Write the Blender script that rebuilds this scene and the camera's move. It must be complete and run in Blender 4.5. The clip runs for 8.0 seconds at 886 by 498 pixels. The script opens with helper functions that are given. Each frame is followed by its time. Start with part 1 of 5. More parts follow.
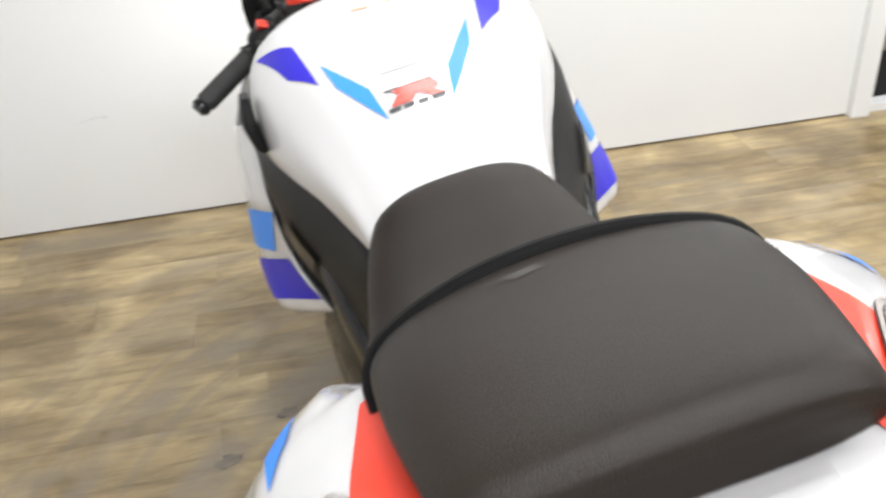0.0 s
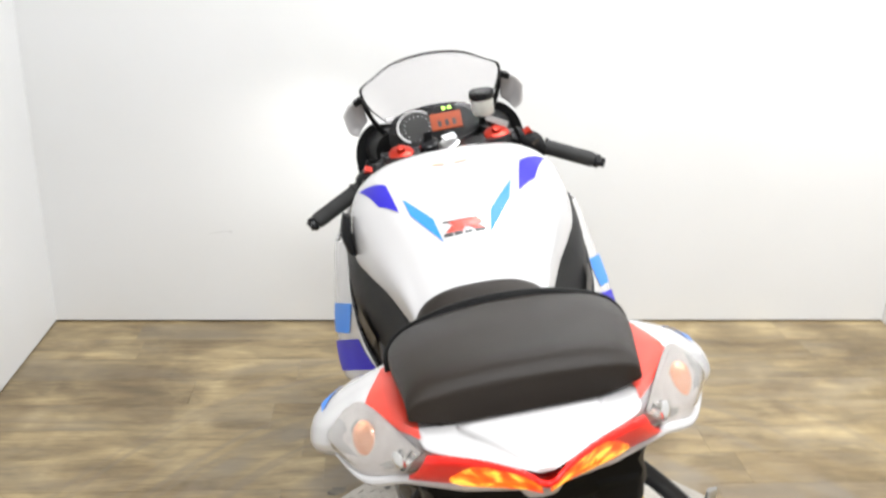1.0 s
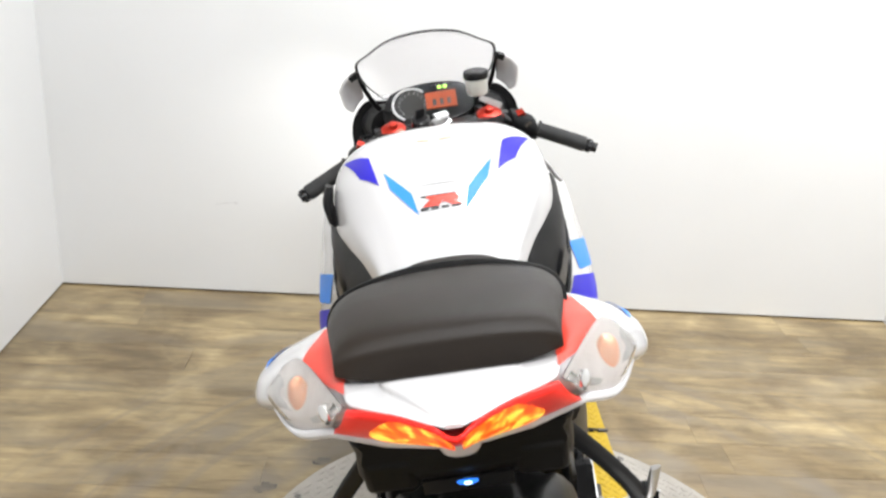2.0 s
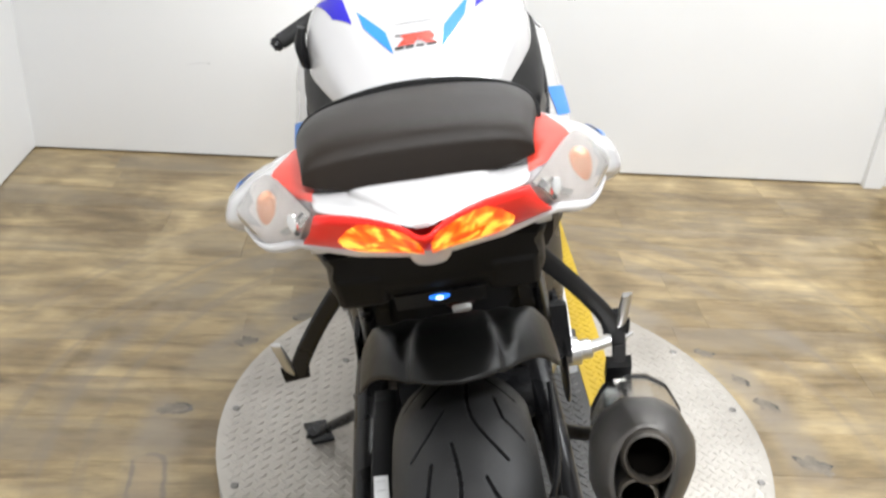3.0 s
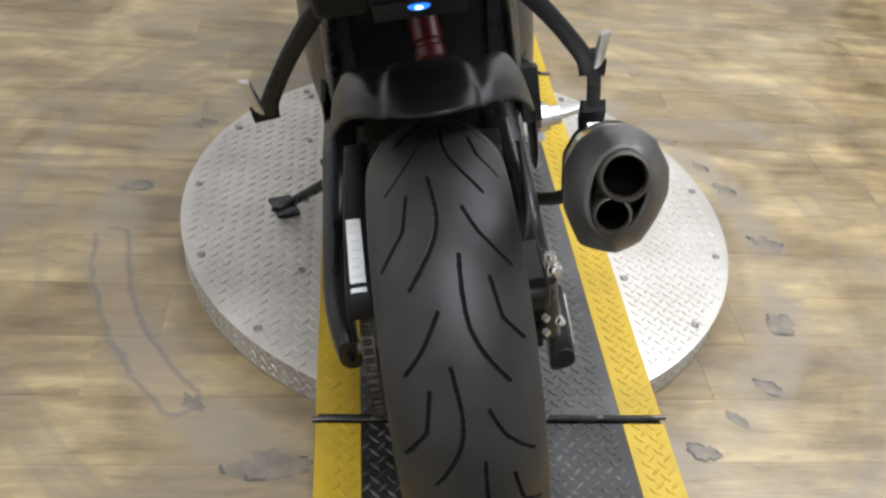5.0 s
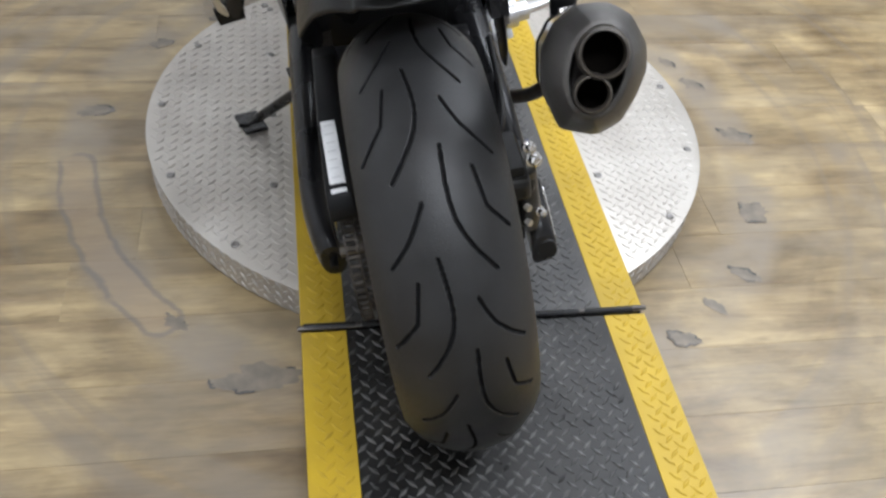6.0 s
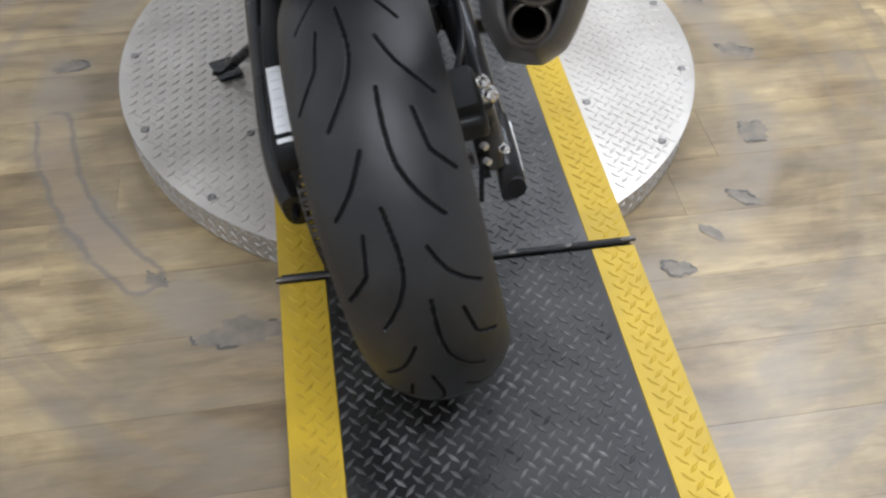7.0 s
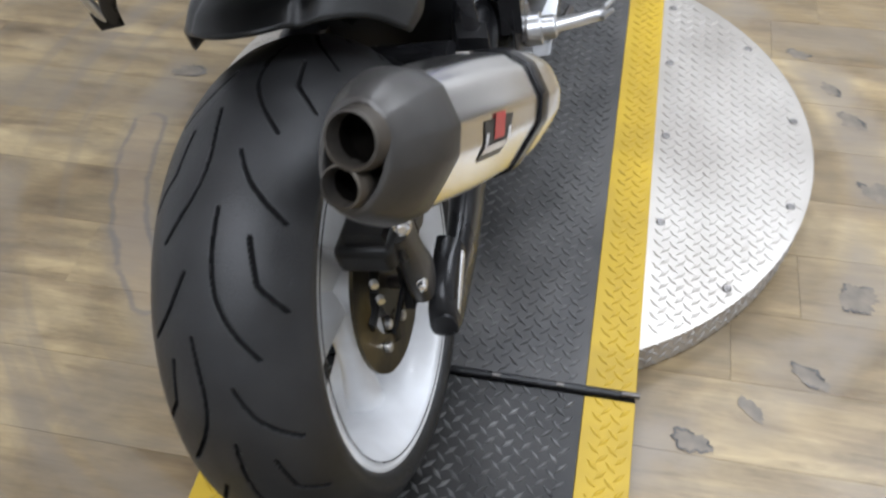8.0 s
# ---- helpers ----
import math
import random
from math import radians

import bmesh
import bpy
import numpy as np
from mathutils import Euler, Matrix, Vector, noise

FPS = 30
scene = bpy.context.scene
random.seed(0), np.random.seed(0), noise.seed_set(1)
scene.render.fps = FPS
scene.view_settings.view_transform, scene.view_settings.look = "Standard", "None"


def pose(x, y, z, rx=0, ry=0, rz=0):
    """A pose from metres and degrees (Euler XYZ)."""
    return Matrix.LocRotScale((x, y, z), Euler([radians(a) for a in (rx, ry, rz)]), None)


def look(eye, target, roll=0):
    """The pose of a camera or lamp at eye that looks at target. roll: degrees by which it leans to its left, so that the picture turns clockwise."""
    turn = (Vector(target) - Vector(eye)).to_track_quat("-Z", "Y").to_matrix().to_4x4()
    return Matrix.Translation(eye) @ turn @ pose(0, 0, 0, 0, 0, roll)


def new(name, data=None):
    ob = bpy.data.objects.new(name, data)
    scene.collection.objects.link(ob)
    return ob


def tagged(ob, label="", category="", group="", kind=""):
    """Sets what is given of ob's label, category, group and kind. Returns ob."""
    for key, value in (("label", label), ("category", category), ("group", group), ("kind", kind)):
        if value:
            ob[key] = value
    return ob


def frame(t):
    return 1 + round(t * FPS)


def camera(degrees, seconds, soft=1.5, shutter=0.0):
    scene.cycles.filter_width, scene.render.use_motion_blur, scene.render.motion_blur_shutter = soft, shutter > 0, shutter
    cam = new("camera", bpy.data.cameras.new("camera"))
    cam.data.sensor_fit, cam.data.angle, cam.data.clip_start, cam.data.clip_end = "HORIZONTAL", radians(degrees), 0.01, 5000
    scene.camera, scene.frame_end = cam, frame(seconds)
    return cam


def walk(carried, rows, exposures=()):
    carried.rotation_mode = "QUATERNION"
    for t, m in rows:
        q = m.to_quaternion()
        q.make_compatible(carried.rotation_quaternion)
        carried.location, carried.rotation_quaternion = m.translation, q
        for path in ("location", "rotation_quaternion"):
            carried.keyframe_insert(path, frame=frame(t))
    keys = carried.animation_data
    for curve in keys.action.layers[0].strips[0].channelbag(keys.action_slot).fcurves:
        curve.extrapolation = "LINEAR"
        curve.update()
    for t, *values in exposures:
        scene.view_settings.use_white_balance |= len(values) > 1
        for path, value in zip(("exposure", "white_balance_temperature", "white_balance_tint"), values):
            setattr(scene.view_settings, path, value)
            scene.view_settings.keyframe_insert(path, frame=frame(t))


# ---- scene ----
import functools
from mathutils.bvhtree import BVHTree

cam = camera(52.5, 8.0, soft=2.5, shutter=0.3)
PATH = [
    (0, (-0.395, -0.473, 1.400), (-0.092, 1.204, 0.353), -3.72),
    (0.2, (-0.395, -0.565, 1.416), (-0.215, 1.139, 0.385), -4.48),
    (0.5, (-0.408, -0.755, 1.413), (-0.274, 1.037, 0.535), -2.51),
    (1, (-0.379, -0.906, 1.501), (-0.237, 0.958, 0.791), 1.85),
    (1.2, (-0.356, -0.915, 1.510), (-0.264, 0.964, 0.832), 4.05),
    (2.3, (-0.287, -0.942, 1.477), (-0.193, 0.888, 0.676), 3.77),
    (2.5, (-0.284, -0.943, 1.462), (-0.169, 0.863, 0.612), 4.18),
    (3, (-0.281, -0.954, 1.430), (-0.140, 0.785, 0.452), 4.47),
    (3.5, (-0.282, -0.964, 1.397), (-0.117, 0.706, 0.310), 5.78),
    (4, (-0.287, -0.976, 1.369), (-0.085, 0.621, 0.183), 7.08),
    (4.5, (-0.294, -0.988, 1.352), (-0.063, 0.570, 0.120), 7.17),
    (4.7, (-0.297, -0.995, 1.342), (-0.059, 0.545, 0.089), 7.50),
    (5.8, (-0.314, -1.020, 1.298), (-0.001, 0.402, -0.074), 7.03),
    (6, (-0.319, -1.024, 1.294), (0.008, 0.366, -0.107), 6.86),
    (6.5, (-0.311, -1.029, 1.272), (0.055, 0.269, -0.205), 7.20),
    (7, (-0.214, -0.993, 1.277), (0.024, 0.297, -0.233), 1.59),
    (7.2, (-0.103, -0.966, 1.264), (-0.022, 0.308, -0.276), 0.74),
    (7.3, (-0.040, -0.957, 1.266), (-0.050, 0.340, -0.257), 1.52),
    (7.5, (0.068, -0.942, 1.286), (0.016, 0.422, -0.176), 4.47),
    (7.7, (0.131, -0.925, 1.285), (-0.022, 0.449, -0.161), 0.42),
    (8, (0.200, -0.784, 1.293), (-0.102, 0.499, -0.211), -2.36),
]
EXPOSURES = [(0, 0.0, 6550, 10), (4, -0.04, 6420, 10), (6, -0.2, 6080, 11), (8, -0.27, 5960, 12)]
walk(cam, [(t, look(eye, target, roll)) for t, eye, target, roll in PATH], EXPOSURES)

# ---- light ----
world = bpy.data.worlds.new("studio_air")
scene.world = world
world.use_nodes = True
world.node_tree.nodes["Background"].inputs[0].default_value = (1, 1, 1, 1)
world.node_tree.nodes["Background"].inputs[1].default_value = 0.025


def ceiling_lamp(name, x, y, z, sx, sy, watts, target=None, colour=(0.95, 0.975, 1.0)):
    data = bpy.data.lights.new(name, "AREA")
    data.shape, data.size, data.size_y, data.energy, data.color = "RECTANGLE", sx, sy, watts, colour
    ob = new(name, data)
    ob.matrix_world = look((x, y, z), target or (x, y, 0))
    return ob


ceiling_lamp("ceiling_lamp", 0.1, 1.3, 2.7, 1.2, 0.3, 41)
ceiling_lamp("ceiling_lamp", 1.8, 0.9, 2.7, 0.35, 1.4, 66)
ceiling_lamp("ceiling_lamp", -0.05, -1.1, 2.7, 1.4, 0.35, 71)
beam = bpy.data.lights.new("headlight_beam", "SPOT")
beam.energy, beam.spot_size, beam.spot_blend, beam.shadow_soft_size, beam.color = 9, radians(62), 1.0, 0.04, (1, 0.98, 0.95)
new("headlight_beam", beam).matrix_world = look((-0.24, 1.72, 0.9), (-0.64, 2.24, 0.63))

# ---- materials ----


def mat(name, col, rough=0.5, metal=0.0, col2=None, vscale=6.0, bump=0.0, bscale=200.0, coat=0.0, trans=0.0, emit=0.0, rvar=0.0, detail=6.0, spec=0.5, ior=1.45):
    """Principled surface with two scales of variation in object space."""
    m = bpy.data.materials.new(name)
    m.use_nodes = True
    nt = m.node_tree
    p = nt.nodes["Principled BSDF"]
    p.inputs["Base Color"].default_value = (*col, 1)
    p.inputs["Roughness"].default_value = rough
    p.inputs["Metallic"].default_value = metal
    p.inputs["Specular IOR Level"].default_value, p.inputs["IOR"].default_value = spec, ior
    p.inputs["Coat Weight"].default_value = coat
    p.inputs["Coat Roughness"].default_value = 0.06
    p.inputs["Transmission Weight"].default_value = trans
    tc = nt.nodes.new("ShaderNodeTexCoord")
    n1 = nt.nodes.new("ShaderNodeTexNoise")
    n1.inputs["Scale"].default_value, n1.inputs["Detail"].default_value = vscale, detail
    nt.links.new(tc.outputs["Object"], n1.inputs["Vector"])
    if col2:
        mix = nt.nodes.new("ShaderNodeMix")
        mix.data_type = "RGBA"
        mix.inputs[6].default_value, mix.inputs[7].default_value = (*col, 1), (*col2, 1)
        ramp = nt.nodes.new("ShaderNodeMapRange")
        ramp.inputs[1].default_value, ramp.inputs[2].default_value = 0.35, 0.68
        nt.links.new(n1.outputs[0], ramp.inputs[0])
        nt.links.new(ramp.outputs[0], mix.inputs[0])
        nt.links.new(mix.outputs[2], p.inputs["Base Color"])
    if rvar:
        mr = nt.nodes.new("ShaderNodeMapRange")
        mr.inputs[3].default_value, mr.inputs[4].default_value = max(0.02, rough - rvar), min(1, rough + rvar)
        nt.links.new(n1.outputs[0], mr.inputs[0])
        nt.links.new(mr.outputs[0], p.inputs["Roughness"])
    if bump:
        n2 = nt.nodes.new("ShaderNodeTexNoise")
        n2.inputs["Scale"].default_value, n2.inputs["Detail"].default_value = bscale, 4
        nt.links.new(tc.outputs["Object"], n2.inputs["Vector"])
        b = nt.nodes.new("ShaderNodeBump")
        b.inputs["Strength"].default_value, b.inputs["Distance"].default_value = bump, 0.002
        nt.links.new(n2.outputs[0], b.inputs["Height"])
        nt.links.new(b.outputs[0], p.inputs["Normal"])
    if emit:
        p.inputs["Emission Color"].default_value = (*col, 1)
        p.inputs["Emission Strength"].default_value = emit
    return m


WHITE = mat("white_lacquer", (0.56, 0.55, 0.552), 0.27, 0, (0.525, 0.515, 0.518), 3, coat=0.8)
BLUE = mat("deep_blue_film", (0.02, 0.012, 0.4), 0.4, 0, (0.025, 0.018, 0.46), 5, spec=0.3)
SKY = mat("light_blue_film", (0.025, 0.22, 0.75), 0.4, 0, (0.035, 0.25, 0.8), 5, spec=0.3)
RED = mat("red_film", (0.72, 0.05, 0.025), 0.35, 0, (0.66, 0.04, 0.02), 8, coat=0.1)
BADGE_RED = mat("badge_red", (0.42, 0.06, 0.055), 0.4, 0, (0.36, 0.07, 0.06), 60)
BADGE_BLACK = mat("badge_black", (0.03, 0.03, 0.03), 0.4)
SEAT = mat("seat_vinyl", (0.0118, 0.0082, 0.0057), 0.43, 0, (0.0175, 0.0122, 0.0084), 6, 0.3, 900, rvar=0.07, spec=0.3)
PLASTIC = mat("black_plastic", (0.0045, 0.0045, 0.005), 0.42, 0, (0.0085, 0.0085, 0.009), 9, 0.15, 600, rvar=0.1, spec=0.18)
GLOSSBLACK = mat("satin_black_paint", (0.008, 0.008, 0.009), 0.28, 0, (0.014, 0.014, 0.015), 9, rvar=0.1, spec=0.35)
HUGGER = mat("hugger_plastic", (0.0045, 0.0045, 0.0044), 0.38, 0, (0.0095, 0.0098, 0.0086), 9, 0.2, 500, rvar=0.08, spec=0.32)
RUBBER = mat("tyre_rubber", (0.0115, 0.0115, 0.0117), 0.45, 0, (0.0215, 0.0216, 0.0221), 14, 0.3, 500, rvar=0.12, spec=0.4)
# darker groove rubber, with shade in the cuts put into its colour
GROOVE = mat("shaded_tyre_groove", (0.008, 0.008, 0.0084), 0.8, spec=0.08)
LIPBLACK = mat("seat_edge_rubber", (0.003, 0.003, 0.003), 0.5, spec=0.12)
GRIP = mat("grip_rubber", (0.015, 0.015, 0.015), 0.7, 0, (0.025, 0.025, 0.025), 20, 0.4, 300)
ALU = mat("bare_aluminium", (0.62, 0.62, 0.62), 0.35, 1, (0.5, 0.5, 0.5), 20, 0.1, 300, rvar=0.1)
STEEL = mat("dark_steel", (0.16, 0.15, 0.14), 0.4, 1, (0.1, 0.09, 0.085), 20, rvar=0.12)
SILVERCAN = mat("brushed_titanium", (0.72, 0.71, 0.69), 0.22, 1, (0.63, 0.62, 0.6), 10, rvar=0.06)
ENDCAP = mat("grey_end_cap", (0.05, 0.048, 0.045), 0.37, 0.55, (0.085, 0.081, 0.076), 9, 0.2, 500, rvar=0.07)
# soot, blackened further to stand in for shade deep in the pipe
SOOT = mat("sooty_shaded_bore", (0.003, 0.0025, 0.002), 0.9, spec=0.02)
BURNT = mat("heat_stained_steel", (0.085, 0.073, 0.058), 0.5, 0.6, (0.04, 0.037, 0.034), 25)
RIMWHITE = mat("white_wheel_paint", (0.72, 0.73, 0.74), 0.3, 0, (0.6, 0.6, 0.6), 12, coat=0.3)
DISCMETAL = mat("worn_brake_disc", (0.13, 0.11, 0.065), 0.36, 1, (0.06, 0.055, 0.045), 26, rvar=0.1)
CALIPER = mat("black_caliper", (0.007, 0.007, 0.007), 0.4, 0, (0.014, 0.0135, 0.013), 30, spec=0.35)
CHAIN = mat("oily_chain", (0.09, 0.08, 0.07), 0.45, 0.8, (0.04, 0.035, 0.03), 60)
REDLENS = mat("red_lens", (0.85, 0.025, 0.018), 0.3, 0, (0.75, 0.02, 0.015), 30, emit=0.12, spec=0.3)
CLEARLENS = mat("clear_lens", (0.97, 0.96, 0.95), 0.05, trans=0.97, ior=1.12)
REFLECTOR = mat("silver_reflector", (0.78, 0.75, 0.73), 0.35, 0.15, (0.66, 0.62, 0.6), 40)
AMBER = mat("amber_bulb", (0.8, 0.38, 0.22), 0.35, 0, (0.8, 0.5, 0.36), 60)
LABEL = mat("white_label", (0.7, 0.7, 0.7), 0.5, 0, (0.62, 0.62, 0.62), 60)
PRINT = mat("label_print", (0.5, 0.5, 0.5), 0.6)
REDMETAL = mat("red_anodised", (0.55, 0.04, 0.02), 0.3, 0.6, (0.48, 0.035, 0.02), 20)
SCREEN = mat("clear_screen", (0.96, 0.95, 0.96), 0.03, trans=0.97, ior=1.15)
LCD = mat("amber_display", (0.42, 0.09, 0.035), 0.25, 0, (0.36, 0.07, 0.03), 30)
BOTTLE = mat("milky_fluid_bottle", (0.6, 0.6, 0.55), 0.35, 0, (0.5, 0.5, 0.45), 20)
CHROME = mat("chrome", (0.8, 0.8, 0.8), 0.12, 1)
LED = mat("warning_lamp", (0.5, 0.9, 0.15), 0.3, emit=2.0)
PLATELAMP = mat("plate_lamp", (0.02, 0.2, 0.95), 0.3, emit=1.3)
LAMPCORE = mat("plate_lamp_core", (0.55, 0.85, 1.0), 0.3, emit=2.5)
# red darkened: the shade under the tail is put into the colour
SPRINGRED = mat("shaded_red", (0.075, 0.003, 0.004), 0.35, 0, (0.05, 0.002, 0.003), 20)
WALL = mat("white_wall_board", (0.79, 0.795, 0.8), 0.5, 0, (0.76, 0.765, 0.765), 1.2, 0.05, 30)
GAP = mat("gap_shade_strip", (0.03, 0.028, 0.025), 0.8)
RECESS_DARK = mat("recess_dark_black", (0.008, 0.008, 0.009), 0.9, 0, (0.012, 0.012, 0.012), 8)
# the recess wall's shade is put into this grey
GREYWALL = mat("recess_shade_grey", (0.25, 0.25, 0.26), 0.7, 0, (0.22, 0.22, 0.23), 2)
CEIL = mat("white_ceiling", (0.8, 0.8, 0.8), 0.8)
SUBFLOOR = mat("floor_joint", (0.26, 0.205, 0.125), 0.7)
SCAR = mat("torn_vinyl_edge", (0.06, 0.055, 0.05), 0.7, 0, (0.16, 0.15, 0.14), 40)
SCUFF = mat("scuffed_vinyl", (0.15, 0.13, 0.106), 0.45, 0, (0.225, 0.19, 0.145), 30)
PLATE = mat("worn_aluminium_tread", (0.56, 0.53, 0.485), 0.44, 0.6, (0.42, 0.39, 0.35), 5, 0.12, 250, rvar=0.08)
DECKBLACK = mat("worn_black_deck_paint", (0.0075, 0.0075, 0.0074), 0.38, 0, (0.03, 0.029, 0.0275), 8, 0.3, 300, rvar=0.16, spec=0.42)
DECKYELLOW = mat("yellow_deck_paint", (0.52, 0.35, 0.018), 0.5, 0, (0.4, 0.27, 0.022), 8, 0.2, 300, rvar=0.1)
# deck across the turntable: paint and bars a paler grey than the ramp's
DECKGREY = mat("greyer_black_deck_paint", (0.042, 0.0415, 0.041), 0.42, 0, (0.09, 0.088, 0.085), 7, 0.3, 300, rvar=0.14, spec=0.42)
TREADGREY = mat("greyer_black_tread", (0.055, 0.0545, 0.054), 0.36, 0.15, (0.15, 0.148, 0.144), 12, 0.2, 300, rvar=0.1)
# rubbed bars; their raised grey also stands in for glints
TREADBLACK = mat("rubbed_glint_black_tread", (0.035, 0.0345, 0.034), 0.3, 0.3, (0.19, 0.187, 0.182), 14, 0.2, 300, rvar=0.1)
RIMGREY = mat("screen_edge_grey", (0.16, 0.16, 0.165), 0.5)
TREADYELLOW = mat("rubbed_yellow_tread", (0.5, 0.335, 0.018), 0.55, 0, (0.4, 0.27, 0.022), 25)
TREADALU = mat("bright_aluminium_tread", (0.5, 0.48, 0.455), 0.42, 0.65, (0.38, 0.36, 0.335), 9, rvar=0.08)
BOLT = mat("bolt_steel", (0.3, 0.29, 0.28), 0.4, 1, (0.2, 0.19, 0.18), 60)


def orange_lamp():
    """Lit tail lamp: bulbs behind a ribbed orange-red lens."""
    m = mat("lit_orange_lens", (0.45, 0.04, 0.005), 0.3)
    nt = m.node_tree
    p = nt.nodes["Principled BSDF"]
    tc = nt.nodes.new("ShaderNodeTexCoord")
    v = nt.nodes.new("ShaderNodeTexNoise")
    v.inputs["Scale"].default_value, v.inputs["Detail"].default_value, v.inputs["Distortion"].default_value = 58, 1.5, 0.5
    nt.links.new(tc.outputs["Object"], v.inputs["Vector"])
    r = nt.nodes.new("ShaderNodeValToRGB")
    e = r.color_ramp.elements
    e[0].position, e[0].color = 0.36, (0.9, 0.06, 0.001, 1)
    mid = r.color_ramp.elements.new(0.48)
    mid.color = (1.0, 0.2, 0.004, 1)
    e[len(e) - 1].position, e[len(e) - 1].color = 0.6, (1.0, 0.74, 0.08, 1)
    nt.links.new(v.outputs[0], r.inputs[0])
    nt.links.new(r.outputs[0], p.inputs["Emission Color"])
    p.inputs["Emission Strength"].default_value = 1.15
    return m


ORANGE = orange_lamp()


def plank_surface():
    """Vinyl planks: long grain, blotches, a shade for each plank, and the scuffed ring round the turntable."""
    m = bpy.data.materials.new("oak_vinyl_plank")
    m.use_nodes = True
    nt = m.node_tree
    L, N = nt.links.new, nt.nodes.new
    p = nt.nodes["Principled BSDF"]
    tc, oi, geo = N("ShaderNodeTexCoord"), N("ShaderNodeObjectInfo"), N("ShaderNodeNewGeometry")
    shift = N("ShaderNodeVectorMath")
    shift.operation = "SCALE"
    shift.inputs[0].default_value = (37, 91, 53)
    L(oi.outputs["Random"], shift.inputs["Scale"])
    add = N("ShaderNodeVectorMath")
    L(tc.outputs["Object"], add.inputs[0])
    L(shift.outputs[0], add.inputs[1])

    def stretched(sx, sy, scale, detail, rough=0.6):
        mp = N("ShaderNodeMapping")
        mp.inputs["Scale"].default_value = (sx, sy, 1)
        L(add.outputs[0], mp.inputs["Vector"])
        n = N("ShaderNodeTexNoise")
        n.inputs["Scale"].default_value, n.inputs["Detail"].default_value, n.inputs["Roughness"].default_value = scale, detail, rough
        n.inputs["Distortion"].default_value = 0.6
        L(mp.outputs[0], n.inputs["Vector"])
        return n

    grain, blotch, fine = stretched(1.0, 6, 2.6, 8, 0.6), stretched(1.0, 2.0, 5.0, 5), stretched(1, 14, 12, 6, 0.7)

    def ramp(src, a, ca, b, cb):
        r = N("ShaderNodeValToRGB")
        r.color_ramp.elements[0].position, r.color_ramp.elements[0].color = a, (*ca, 1)
        r.color_ramp.elements[1].position, r.color_ramp.elements[1].color = b, (*cb, 1)
        L(src, r.inputs[0])
        return r.outputs[0]

    def mixed(kind, f, a, b):
        x = N("ShaderNodeMix")
        x.data_type, x.blend_type = "RGBA", kind
        if isinstance(f, float):
            x.inputs[0].default_value = f
        else:
            L(f, x.inputs[0])
        L(a, x.inputs[6])
        if isinstance(b, tuple):
            x.inputs[7].default_value = (*b, 1)
        else:
            L(b, x.inputs[7])
        return x.outputs[2]

    base = ramp(grain.outputs[0], 0.32, (0.228, 0.174, 0.103), 0.7, (0.465, 0.374, 0.22))
    wide = N("ShaderNodeTexNoise")
    wide.inputs["Scale"].default_value, wide.inputs["Detail"].default_value, wide.inputs["Distortion"].default_value = 3.2, 5, 0.8
    L(geo.outputs["Position"], wide.inputs["Vector"])
    base = mixed("OVERLAY", 0.72, base, ramp(wide.outputs[0], 0.37, (0.27, 0.24, 0.2), 0.63, (0.61, 0.6, 0.565)))
    base = mixed("OVERLAY", 0.5, base, ramp(blotch.outputs[0], 0.37, (0.3, 0.29, 0.28), 0.63, (0.66, 0.64, 0.6)))
    base = mixed("OVERLAY", 0.45, base, ramp(fine.outputs[0], 0.35, (0.4, 0.4, 0.4), 0.65, (0.6, 0.6, 0.6)))
    base = mixed("MULTIPLY", 0.5, base, ramp(oi.outputs["Random"], 0.0, (0.6, 0.57, 0.53), 1.0, (1, 1, 1)))
    streak = stretched(1.2, 9, 5, 6, 0.65)
    base = mixed("MULTIPLY", 0.5, base, ramp(streak.outputs[0], 0.55, (1, 1, 1), 0.68, (0.55, 0.5, 0.45)))
    dust = stretched(0.8, 2.2, 2.6, 4)
    base = mixed("MIX", ramp(dust.outputs[0], 0.5, (0, 0, 0), 0.68, (0.45, 0.45, 0.45)), base, (0.25, 0.212, 0.158))
    away = N("ShaderNodeVectorMath")
    away.operation = "DISTANCE"
    away.inputs[1].default_value = (-0.0016, 0.6337, 0.0)
    L(geo.outputs["Position"], away.inputs[0])

    def ring(r, w):
        s = N("ShaderNodeMath")
        s.operation = "SUBTRACT"
        L(away.outputs["Value"], s.inputs[0])
        s.inputs[1].default_value = r
        ab = N("ShaderNodeMath")
        ab.operation = "ABSOLUTE"
        L(s.outputs[0], ab.inputs[0])
        mr = N("ShaderNodeMapRange")
        mr.inputs[1].default_value, mr.inputs[2].default_value, mr.inputs[3].default_value, mr.inputs[4].default_value = w, w * 0.45, 0, 1
        L(ab.outputs[0], mr.inputs[0])
        return mr.outputs[0]

    scuff = N("ShaderNodeTexNoise")
    scuff.inputs["Scale"].default_value, scuff.inputs["Detail"].default_value = 5, 5
    L(geo.outputs["Position"], scuff.inputs["Vector"])

    def worn(r, w, lo):
        mr = N("ShaderNodeMapRange")
        mr.inputs[1].default_value, mr.inputs[2].default_value, mr.inputs[4].default_value = lo, lo + 0.22, 0.7
        L(scuff.outputs[0], mr.inputs[0])
        mu = N("ShaderNodeMath")
        mu.operation = "MULTIPLY"
        L(ring(r, w), mu.inputs[0])
        L(mr.outputs[0], mu.inputs[1])
        return mu.outputs[0]

    base = mixed("MIX", worn(0.765, 0.075, 0.36), base, (0.235, 0.2, 0.158))
